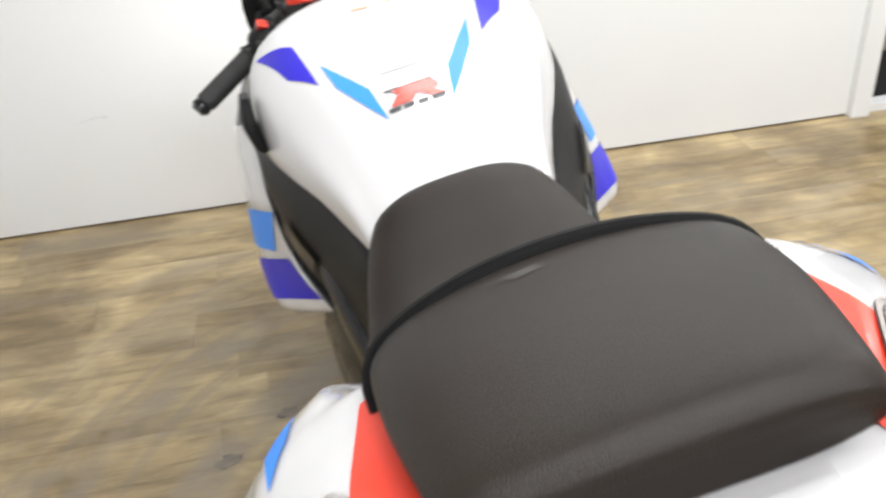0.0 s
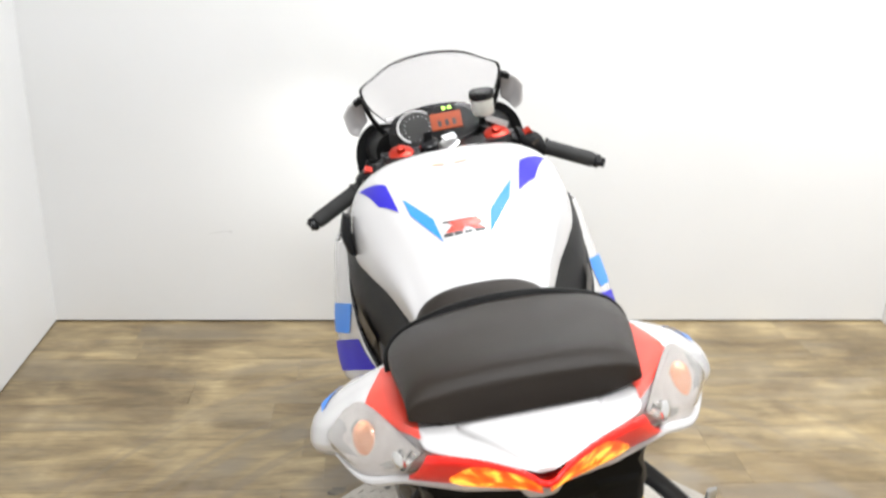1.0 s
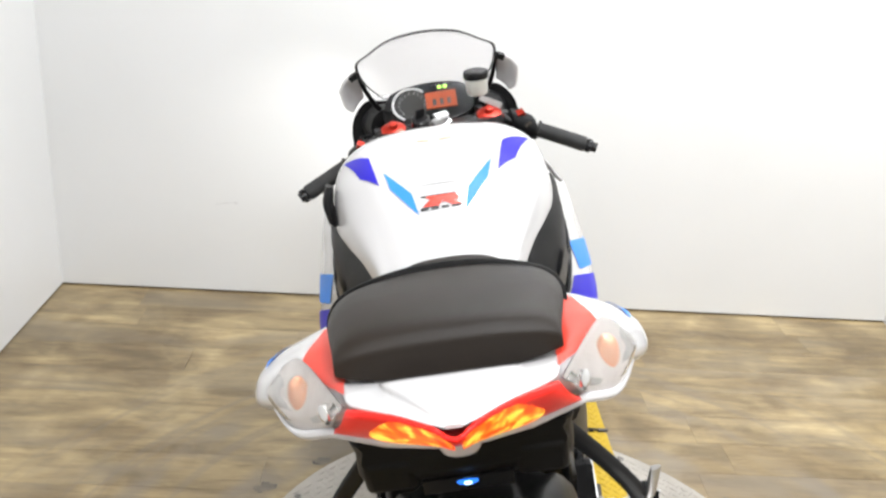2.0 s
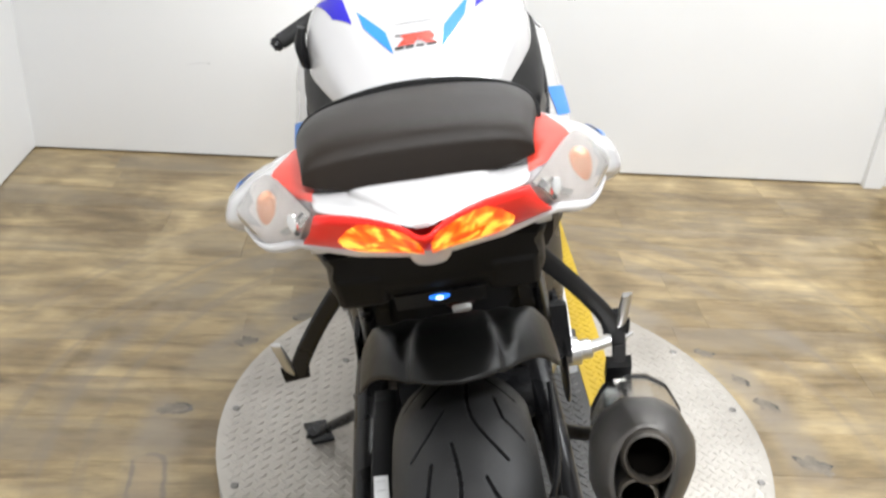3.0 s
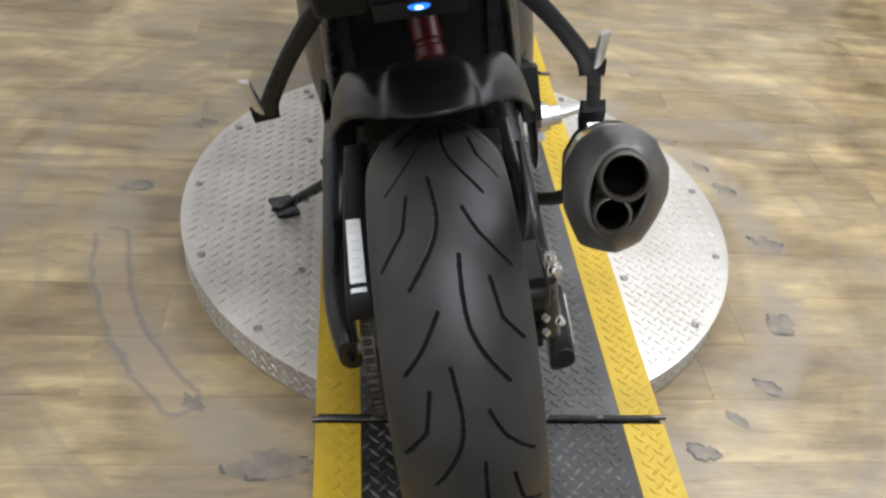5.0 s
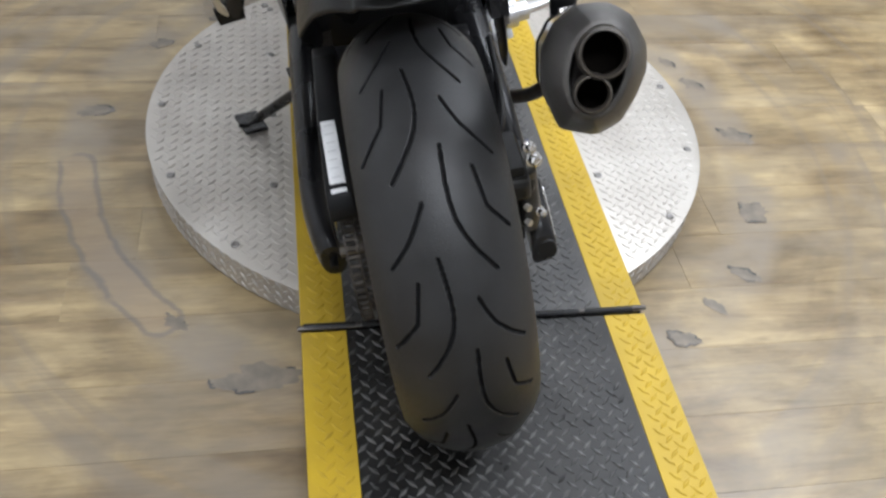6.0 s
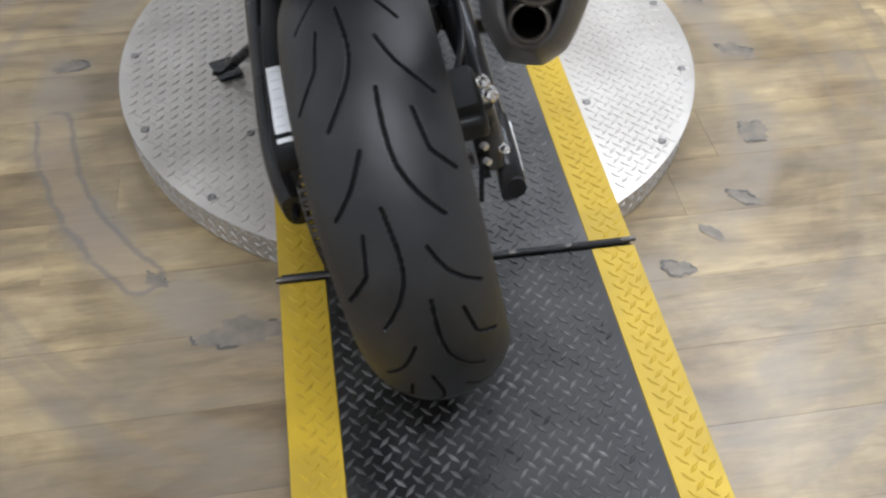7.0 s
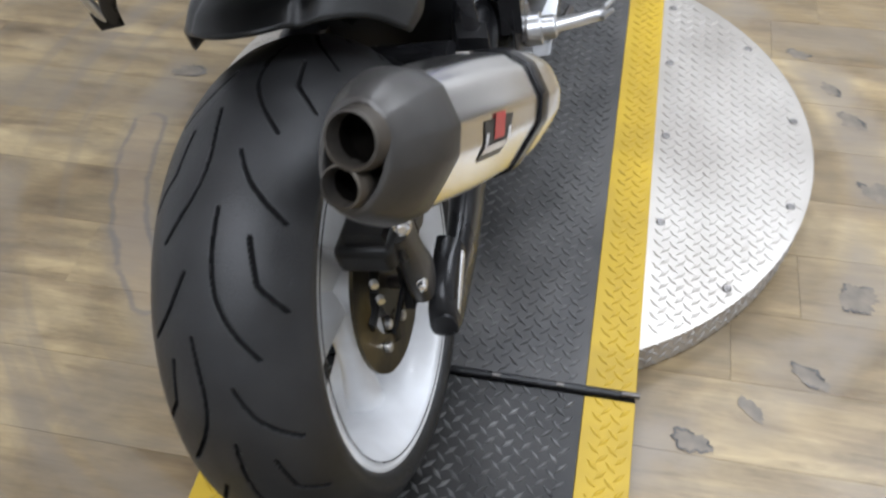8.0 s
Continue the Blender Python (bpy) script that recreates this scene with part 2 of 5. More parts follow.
    base = mixed("MIX", worn(0.655, 0.05, 0.38), base, (0.17, 0.13, 0.08))
    base = mixed("MIX", worn(1.03, 0.05, 0.42), base, (0.21, 0.178, 0.138))

    def calc(op, a, b=None):
        n = N("ShaderNodeMath")
        n.operation = op
        for k, v in enumerate((a, b)):
            if isinstance(v, (int, float)):
                n.inputs[k].default_value = v
            elif v is not None:
                L(v, n.inputs[k])
        return n.outputs[0]

    def between(v, lo, hi, out=1.0):
        mr = N("ShaderNodeMapRange")
        mr.interpolation_type = "SMOOTHSTEP"
        mr.inputs[1].default_value, mr.inputs[2].default_value, mr.inputs[4].default_value = lo, hi, out
        L(v, mr.inputs[0])
        return mr.outputs[0]

    xyz = N("ShaderNodeSeparateXYZ")
    L(geo.outputs["Position"], xyz.inputs[0])
    turn = calc("ARCTAN2", calc("ADD", xyz.outputs[0], 0.0016), calc("SUBTRACT", 0.6337, xyz.outputs[1]))
    far = away.outputs["Value"]
    polar = N("ShaderNodeCombineXYZ")
    L(calc("MULTIPLY", far, 21.0), polar.inputs[0])
    L(calc("MULTIPLY", turn, 1.1), polar.inputs[1])
    swirl = N("ShaderNodeTexNoise")
    swirl.inputs["Scale"].default_value, swirl.inputs["Detail"].default_value = 1.0, 3
    L(polar.outputs[0], swirl.inputs["Vector"])
    rubbed = calc("MULTIPLY", between(swirl.outputs[0], 0.5, 0.66, 0.45), calc("MULTIPLY", between(far, 0.84, 0.95), between(far, 1.5, 1.3)))
    base = mixed("MIX", rubbed, base, (0.19, 0.158, 0.12))
    # the long curved scar: a grey rubbed outline round a reddish worn middle
    ragged = N("ShaderNodeTexNoise")
    ragged.inputs["Scale"].default_value, ragged.inputs["Detail"].default_value = 16, 4
    L(geo.outputs["Position"], ragged.inputs["Vector"])
    wob = calc("MULTIPLY", calc("SUBTRACT", ragged.outputs[0], 0.5), 0.03)
    across = calc("SUBTRACT", calc("ABSOLUTE", calc("SUBTRACT", calc("ADD", far, wob), 0.7725)), 0.004)
    along = calc("MULTIPLY", calc("SUBTRACT", calc("ABSOLUTE", calc("ADD", turn, radians(66.0))), radians(19.2)), 0.77)
    edge = calc("SUBTRACT", calc("SQRT", calc("ADD", calc("POWER", calc("MAXIMUM", across, 0.0), 2.0), calc("POWER", calc("MAXIMUM", along, 0.0), 2.0))), 0.03)
    base = mixed("MIX", between(edge, 0.0, -0.012, 0.45), base, (0.31, 0.235, 0.16))
    line = calc("MULTIPLY", between(calc("ABSOLUTE", edge), 0.01, 0.001, 0.62), between(ragged.outputs[0], 0.22, 0.46))
    base = mixed("MIX", line, base, (0.15, 0.135, 0.128))
    L(base, p.inputs["Base Color"])
    rr = N("ShaderNodeMapRange")
    rr.inputs[3].default_value, rr.inputs[4].default_value = 0.28, 0.46
    L(grain.outputs[0], rr.inputs[0])
    L(rr.outputs[0], p.inputs["Roughness"])
    b = N("ShaderNodeBump")
    b.inputs["Strength"].default_value, b.inputs["Distance"].default_value = 0.12, 0.001
    L(fine.outputs[0], b.inputs["Height"])
    L(b.outputs[0], p.inputs["Normal"])
    return m


PLANK = plank_surface()

# ---- shape helpers ----


def part(name, bm, material, parent=None, label="", sharp=35, mods=()):
    """One bmesh as one mesh object under a thing or a part."""
    me = bpy.data.meshes.new(name)
    bmesh.ops.recalc_face_normals(bm, faces=bm.faces)
    bm.to_mesh(me)
    bm.free()
    for p in me.polygons:
        p.use_smooth = True
    me.set_sharp_from_angle(angle=radians(sharp))
    for mm in material if isinstance(material, (list, tuple)) else [material]:
        me.materials.append(mm)
    ob = new(name, me)
    if parent:
        ob.parent = parent
    if label:
        ob["label"] = label
    return ob


def solid(ob, thick, offset=-1.0):
    m = ob.modifiers.new("thickness", "SOLIDIFY")
    m.thickness, m.offset = thick, offset
    return ob


def soften(ob, width, segments=2):
    m = ob.modifiers.new("soft_edge", "BEVEL")
    m.width, m.segments, m.limit_method, m.angle_limit = width, segments, "ANGLE", radians(40)
    return ob


def thing(name, label, category, m=None, group="", kind=""):
    ob = new(name)
    ob.matrix_world = m or Matrix()
    ob.empty_display_size = 0.05
    return tagged(ob, label, category, group, kind)


def box(x0, y0, z0, x1, y1, z1, bm=None):
    bm = bm or bmesh.new()
    vs = [bm.verts.new((x, y, z)) for x in (x0, x1) for y in (y0, y1) for z in (z0, z1)]
    for f in ((0, 1, 3, 2), (4, 6, 7, 5), (0, 4, 5, 1), (2, 3, 7, 6), (0, 2, 6, 4), (1, 5, 7, 3)):
        bm.faces.new([vs[i] for i in f])
    return bm


def turned_box(centre, size, m, bm=None):
    """A box of that size turned by the rotation m."""
    bm = bm or bmesh.new()
    sx, sy, sz = (s / 2 for s in size)
    vs = [bm.verts.new(Vector(centre) + m @ Vector((x, y, z))) for x in (-sx, sx) for y in (-sy, sy) for z in (-sz, sz)]
    for f in ((0, 1, 3, 2), (4, 6, 7, 5), (0, 4, 5, 1), (2, 3, 7, 6), (0, 2, 6, 4), (1, 5, 7, 3)):
        bm.faces.new([vs[i] for i in f])
    return bm


def rot(rx=0, ry=0, rz=0):
    return Euler([radians(v) for v in (rx, ry, rz)]).to_matrix()


def glide(pts, n, closed=False):
    """A smooth curve of n points through pts."""
    pts = [Vector(p) for p in pts]
    k = len(pts)
    if k < 2:
        return [pts[0]] * n
    out = []
    spans = k if closed else k - 1
    for i in range(n):
        u = i * spans / (n if closed else n - 1)
        s = min(int(u), spans - 1)
        f = u - s
        if closed:
            a, b, c, d = (pts[(s + j) % k] for j in (-1, 0, 1, 2))
        else:
            b, c = pts[s], pts[s + 1]
            a = pts[s - 1] if s > 0 else b * 2 - c
            d = pts[s + 2] if s + 2 < k else c * 2 - b
        out.append(0.5 * ((2 * b) + (c - a) * f + (2 * a - 5 * b + 4 * c - d) * f * f + (3 * b - a - 3 * c + d) * f ** 3))
    return out


def net(rows, closed=False, caps=False, bm=None):
    """Faces over a grid of points."""
    bm = bm or bmesh.new()
    vs = [[bm.verts.new(p) for p in r] for r in rows]
    n = len(rows[0])
    for a, b in zip(vs, vs[1:]):
        for j in range(n if closed else n - 1):
            bm.faces.new((a[j], a[(j + 1) % n], b[(j + 1) % n], b[j]))
    if caps and closed:
        bm.faces.new(vs[0])
        bm.faces.new(list(reversed(vs[-1])))
    return bm


def loft(secs, nu=24, nv=40, closed=True, caps=True, bm=None):
    """A smooth skin over sections with equal numbers of points."""
    rows = [glide(s, nv, closed) for s in secs]
    cols = [glide([r[j] for r in rows], nu) for j in range(nv)]
    return net([[cols[j][i] for j in range(nv)] for i in range(nu)], closed, caps, bm)


def mirrored(y, half):
    """A closed section at y from half a profile, from the top middle to the bottom middle."""
    right = [(x, y, z) for x, z in half]
    left = [(-x, y, z) for x, z in reversed(half) if abs(x) > 1e-6]
    return right + left


def tube(pts, r, n=12, smooth=0, bm=None, caps=True):
    """A round bar along pts; r is one radius or a radius for each point."""
    pts = [Vector(p) for p in pts]
    rs = list(r) if isinstance(r, (list, tuple)) else [r] * len(pts)
    if smooth:
        rs = [v[0] for v in glide([(q, 0, 0) for q in rs], smooth)]
        pts = glide(pts, smooth)
    rows, up = [], None
    for i, p in enumerate(pts):
        d = (pts[min(i + 1, len(pts) - 1)] - pts[max(i - 1, 0)]).normalized()
        if up is None:
            up = d.orthogonal().normalized()
        up = (up - d * up.dot(d)).normalized()
        side = d.cross(up)
        rows.append([p + rs[i] * (up * math.cos(2 * math.pi * j / n) + side * math.sin(2 * math.pi * j / n)) for j in range(n)])
    return net(rows, True, caps, bm)


def lathe(profile, centre, axis=(1, 0, 0), n=48, bm=None, closed=False):
    """A turned shape: profile of (along the axis, radius)."""
    axis = Vector(axis).normalized()
    e1 = axis.orthogonal().normalized()
    e2 = axis.cross(e1)
    c = Vector(centre)
    rows = [[c + axis * a + r * (e1 * math.cos(2 * math.pi * j / n) + e2 * math.sin(2 * math.pi * j / n)) for j in range(n)] for a, r in profile]
    if closed:
        rows.append(rows[0])
    bm = net(rows, True, False, bm)
    bmesh.ops.remove_doubles(bm, verts=bm.verts, dist=1e-6)
    return bm


def decal(target, pts, way, lift=0.0012, n=8):
    """A thin film laid on a skin: four corners, laid along way onto the target."""
    tree = BVHTree.FromObject(target, bpy.context.evaluated_depsgraph_get())
    a, b, c, d = (Vector(p) for p in pts)
    w = Vector(way).normalized()
    rows = []
    for i in range(n + 1):
        row = []
        for j in range(n + 1):
            u, v = i / n, j / n
            p = (a * (1 - v) + b * v) * (1 - u) + (d * (1 - v) + c * v) * u
            hit, nor, _, _ = tree.ray_cast(p - w * 0.5, w, 1.5)
            if not hit:
                near = tree.find_nearest(p)[0]
                hit, nor, _, _ = tree.find_nearest(p + w * (near - p).dot(w))
            p = hit + (nor if nor.dot(w) < 0 else -nor) * lift
            row.append(p)
        rows.append(row)
    return net(rows)


# ---- the room ----
DECK = 0.08
WEST, NORTH, EAST, SOUTH, TOP = -1.59, 2.244, 3.2, -3.0, 2.85


def plain(name, bm, material, label, category, sharp=35):
    return tagged(part(name, bm, material, None, "", sharp), label, category, kind="structure")


plain("wall_north", box(WEST - 0.1, NORTH, 0.008, 1.639, NORTH + 0.12, 1.355), WALL, "white painted studio wall board above a dark floor gap", "wall")
plain("wall_north_upper", box(WEST - 0.1, NORTH + 0.03, 1.355, EAST + 0.1, NORTH + 0.12, TOP), WALL, "plain white upper wall above the board's top edge", "wall")
plain("wall_west", box(WEST - 0.1, SOUTH, 0.006, WEST, NORTH, TOP), WALL, "plain white studio side wall", "wall")
plain("wall_east", box(EAST, SOUTH, 0.0, EAST + 0.1, NORTH + 1.1, TOP), WALL, "plain white studio side wall", "wall")
plain("wall_south", box(WEST - 0.1, SOUTH - 0.1, 0.0, EAST + 0.1, SOUTH, TOP), WALL, "plain white studio end wall", "wall")
plain("ceiling", box(WEST - 0.1, SOUTH - 0.1, TOP, EAST + 0.1, NORTH + 1.2, TOP + 0.1), CEIL, "plain white studio ceiling", "ceiling")
# shade in the floor gap is painted as a dark strip
plain("baseboard", box(WEST, NORTH + 0.012, 0.0, 1.639, NORTH + 0.1, 0.008), GAP, "thin dark strip standing in for shade in the gap under the wall board", "baseboard")
plain("trim", box(1.639, NORTH - 0.028, 0.0, 1.712, NORTH + 0.12, 1.355), WALL, "white upright trim at the end of the wall board", "trim")
plain("wall_recess", box(1.66, NORTH + 0.9, 0.0, EAST + 0.1, NORTH + 1.0, TOP), GREYWALL, "grey wall of the recess past the board, shade put into its colour", "wall")
# added near-black panel in place of the opening's darkness
plain("backdrop", box(1.713, NORTH + 0.06, 0.03, EAST, NORTH + 0.085, 0.2), RECESS_DARK, "low black panel standing in for the dark of the open recess", "backdrop")
plain("door_sill", box(1.713, NORTH + 0.0, 0.0, EAST, NORTH + 0.1, 0.03), WALL, "pale sill strip on the floor of the recess", "trim")

# ---- turntable ----


def treads(spots, height=0.0026, length=0.0212, width=0.0068):
    """Raised tread bars: spots of (place, along, normal)."""
    vs, fs = [], []
    for c, along, nor in spots:
        side = nor.cross(along)
        k = len(vs)
        vs += [c + along * length / 2, c + side * width / 2, c - along * length / 2, c - side * width / 2]
        vs += [c + along * length * 0.3 + nor * height, c + side * width * 0.22 + nor * height, c - along * length * 0.3 + nor * height, c - side * width * 0.22 + nor * height]
        fs += [(k, k + 1, k + 5, k + 4), (k + 1, k + 2, k + 6, k + 5), (k + 2, k + 3, k + 7, k + 6), (k + 3, k, k + 4, k + 7), (k + 4, k + 5, k + 6, k + 7)]
    me = bpy.data.meshes.new("tread")
    me.from_pydata([tuple(v) for v in vs], [], fs)
    me.update()
    return me


def tread_part(name, spots, material, parent, label="", size=(0.0024, 0.026, 0.0075)):
    me = treads(spots, *size)
    me.materials.append(material)
    ob = new(name, me)
    ob.parent = parent
    ob["label"], ob["kind"] = label or "raised tread bars", "stuff"
    return ob


PITCH = 0.0275


def flat_treads(x0, y0, x1, y1, z, keep=lambda x, y: True):
    """Checker plate: two square lattices of bars, leaning opposite ways, each in the gaps of the other."""
    out = []
    for half, turn in ((0.0, 45), (0.5, -45)):
        a = radians(turn)
        along = Vector((math.cos(a), math.sin(a), 0))
        for i in range(int((x1 - x0) / PITCH) + 1):
            for j in range(int((y1 - y0) / PITCH) + 1):
                x, y = x0 + (i + 0.3 + half) * PITCH, y0 + (j + 0.3 + half) * PITCH
                if x < x1 and y < y1 and keep(x, y):
                    out.append((Vector((x, y, z)), along, Vector((0, 0, 1))))
    return out


CX, CY, RAD = -0.0016, 0.6337, 0.6218
HALF, BAND = 0.3136, 0.0786

turntable = thing("turntable", "round aluminium tread-plate turntable with a yellow-edged deck", "turntable", pose(0, 0, 0))
top = DECK - 0.006
part("disc_top", lathe([(top - 0.004, 0.0), (top - 0.004, RAD - 0.002), (top - 0.001, RAD), (top, RAD - 0.003), (top, 0.0)], (CX, CY, 0), (0, 0, 1), 128), PLATE, turntable, "scuffed aluminium tread-plate top", 30)
part("disc_skirt", lathe([(0.004, RAD - 0.004), (top - 0.004, RAD - 0.004), (top - 0.004, RAD - 0.008), (0.004, RAD - 0.008)], (CX, CY, 0), (0, 0, 1), 128), PLATE, turntable, "tread-plate side skirt", 30)
spots = flat_treads(CX - RAD, CY - RAD, CX + RAD, CY + RAD, top, lambda x, y: math.hypot(x - CX, y - CY) < RAD - 0.014 and abs(x) > HALF + 0.008)
tread_part("top_tread", spots, PLATE, turntable, "raised aluminium tread bars", (0.0018, 0.026, 0.0078))
ring = []
for i in range(int(2 * math.pi * RAD / PITCH)):
    for j in range(5):
        a = (i + 0.5 * (j % 2)) * PITCH / RAD
        n = Vector((math.cos(a), math.sin(a), 0))
        t = Vector((-math.sin(a), math.cos(a), 0))
        ring.append((Vector((CX, CY, 0.011 + j * 0.0125)) + n * (RAD - 0.004), (t + Vector((0, 0, 1 if j % 2 else -1))).normalized(), n))
tread_part("skirt_tread", ring, TREADALU, turntable, "raised aluminium tread bars", (0.002, 0.023, 0.0062))
for ang in range(8, 360, 24):
    a = radians(ang)
    x, y = CX + (RAD - 0.028) * math.cos(a), CY + (RAD - 0.028) * math.sin(a)
    if abs(x) > HALF + 0.012:
        part("bolt", lathe([(0, 0.0085), (0.002, 0.0085), (0.0036, 0.006), (0.0028, 0.003), (0.0028, 0)], (x, y, top), (0, 0, 1), 14), BOLT, turntable)
for x in (HALF + 0.022, -HALF - 0.04):
    for y in (0.14, 0.39, 0.63, 0.87, 1.08):
        if math.hypot(x - CX, y - CY) < RAD - 0.05:
            part("bolt", lathe([(0, 0.0085), (0.002, 0.0085), (0.0036, 0.006), (0.0028, 0.003), (0.0028, 0)], (x, y, top), (0, 0, 1), 14), BOLT, turntable)


def deck(name, label, y0, y1, paint=DECKBLACK, bars=TREADBLACK):
    """A length of steel deck: black middle, yellow bands, and lips down the sides."""
    d = thing(name, label, "ramp", pose(0, 0, 0), group="decks of the turntable")
    soften(part("deck_plate", box(-HALF + BAND, y0, DECK - 0.006, HALF - BAND, y1, DECK), paint, d, "worn black painted tread plate"), 0.001, 1)
    for s in (-1, 1):
        xs = sorted((s * HALF, s * (HALF - BAND)))
        soften(part("yellow_band", box(xs[0], y0, DECK - 0.006, xs[1], y1, DECK + 0.0003), DECKYELLOW, d, "yellow painted edge band"), 0.001, 1)
        tread_part("band_tread", flat_treads(xs[0], y0 + 0.004, xs[1] + 0.004, y1, DECK + 0.0003, lambda x, y: xs[0] + 0.009 < x < xs[1] - 0.008), TREADYELLOW, d, "yellow painted tread bars", (0.002, 0.026, 0.0075))
        e = s * (HALF - 0.002)
        part("side_lip", box(min(e, e - s * 0.004), y0, 0.004 if not 0 < y0 < 1 and y0 != 0.008 else DECK - 0.012, max(e, e - s * 0.004), y1, DECK - 0.006), DECKYELLOW, d)
    tread_part("deck_tread", flat_treads(-HALF + BAND, y0 + 0.004, HALF - BAND + 0.004, y1, DECK, lambda x, y: abs(x) < HALF - BAND - 0.008), bars, d, "rubbed black tread bars with glints put into their grey")
    return d


deck("deck_ramp", "black tread-plate ramp deck with yellow edges", -1.5, -0.009)
deck("deck_ramp", "black tread-plate deck across the turntable with yellow edges", 0.009, 1.245, DECKGREY, TREADGREY)
deck("deck_ramp", "black tread-plate ramp deck with yellow edges", 1.263, 1.9)
for y in (0.0, 1.254):
    bar = thing("hinge_bar", "dark steel hinge rod between the deck plates", "hinge", pose(0, 0, 0), group="hinge rods")
    part("rod", tube([(-HALF - 0.006, y, DECK - 0.001), (HALF + 0.006, y + 0.006, DECK - 0.001)], 0.005, 12), STEEL, bar)
    for i in range(6):
        x = -HALF + 0.05 + i * 0.102
        part("knuckle", tube([(x - 0.045, y + 0.003, DECK - 0.001), (x + 0.045, y + 0.003, DECK - 0.001)], 0.0068, 12), GLOSSBLACK, bar)
    part("hinge_leaf", box(-HALF, y - 0.008, 0.01, HALF, y + 0.008, DECK - 0.012), GLOSSBLACK, bar)

# ---- the motorcycle, leaning on its side stand ----
bike = thing("motorcycle", "white sport motorcycle with blue and red graphics on its side stand", "motorcycle", pose(-0.042, -0.168, DECK + 0.002, 0, -11.54, 0.4))
TR, TW = 0.316, 0.094
RX, RY, RZ, RW = -0.006, 0.0685, 0.3285, 0.096


def groove_depth(deg, x):
    """How deep the rubber is cut at an angle round the tyre and a place across it."""
    d = 1.0
    for start, line in GROOVES:
        for (a0, x0), (a1, x1) in zip(line, line[1:]):
            rel = (deg - start - a0 + 22.5) % 45 - 22.5 + a0
            px, py = rel * 0.0055, x
            ax, ay, bx, by = a0 * 0.0055, x0, a1 * 0.0055, x1
            k = max(0, min(1, ((px - ax) * (bx - ax) + (py - ay) * (by - ay)) / ((bx - ax) ** 2 + (by - ay) ** 2)))
            d = min(d, math.hypot(px - ax - k * (bx - ax), py - ay - k * (by - ay)))
    return d


def bent(line, n=9):
    return [(p.x, p.y) for p in glide([(a, x, 0) for a, x in line], n)]


LONG_STARBOARD = bent([(0, 0.0145), (8, 0.0125), (16, 0.0165), (22.5, 0.033), (28, 0.055)])
SHORT_STARBOARD = [(0, 0.048), (9, 0.056), (14, 0.079)]
CURVE_STARBOARD = bent([(0, 0.026), (6.5, 0.042), (13.5, 0.076)], 5)
LONG_PORT = bent([(0, -0.012), (8, -0.0065), (14, -0.007), (20, -0.019), (27.5, -0.048)])
SHORT_PORT = [(0, -0.04), (9, -0.049), (16, -0.079)]
CURVE_PORT = bent([(0, -0.019), (7, -0.04), (12.5, -0.066)], 5)


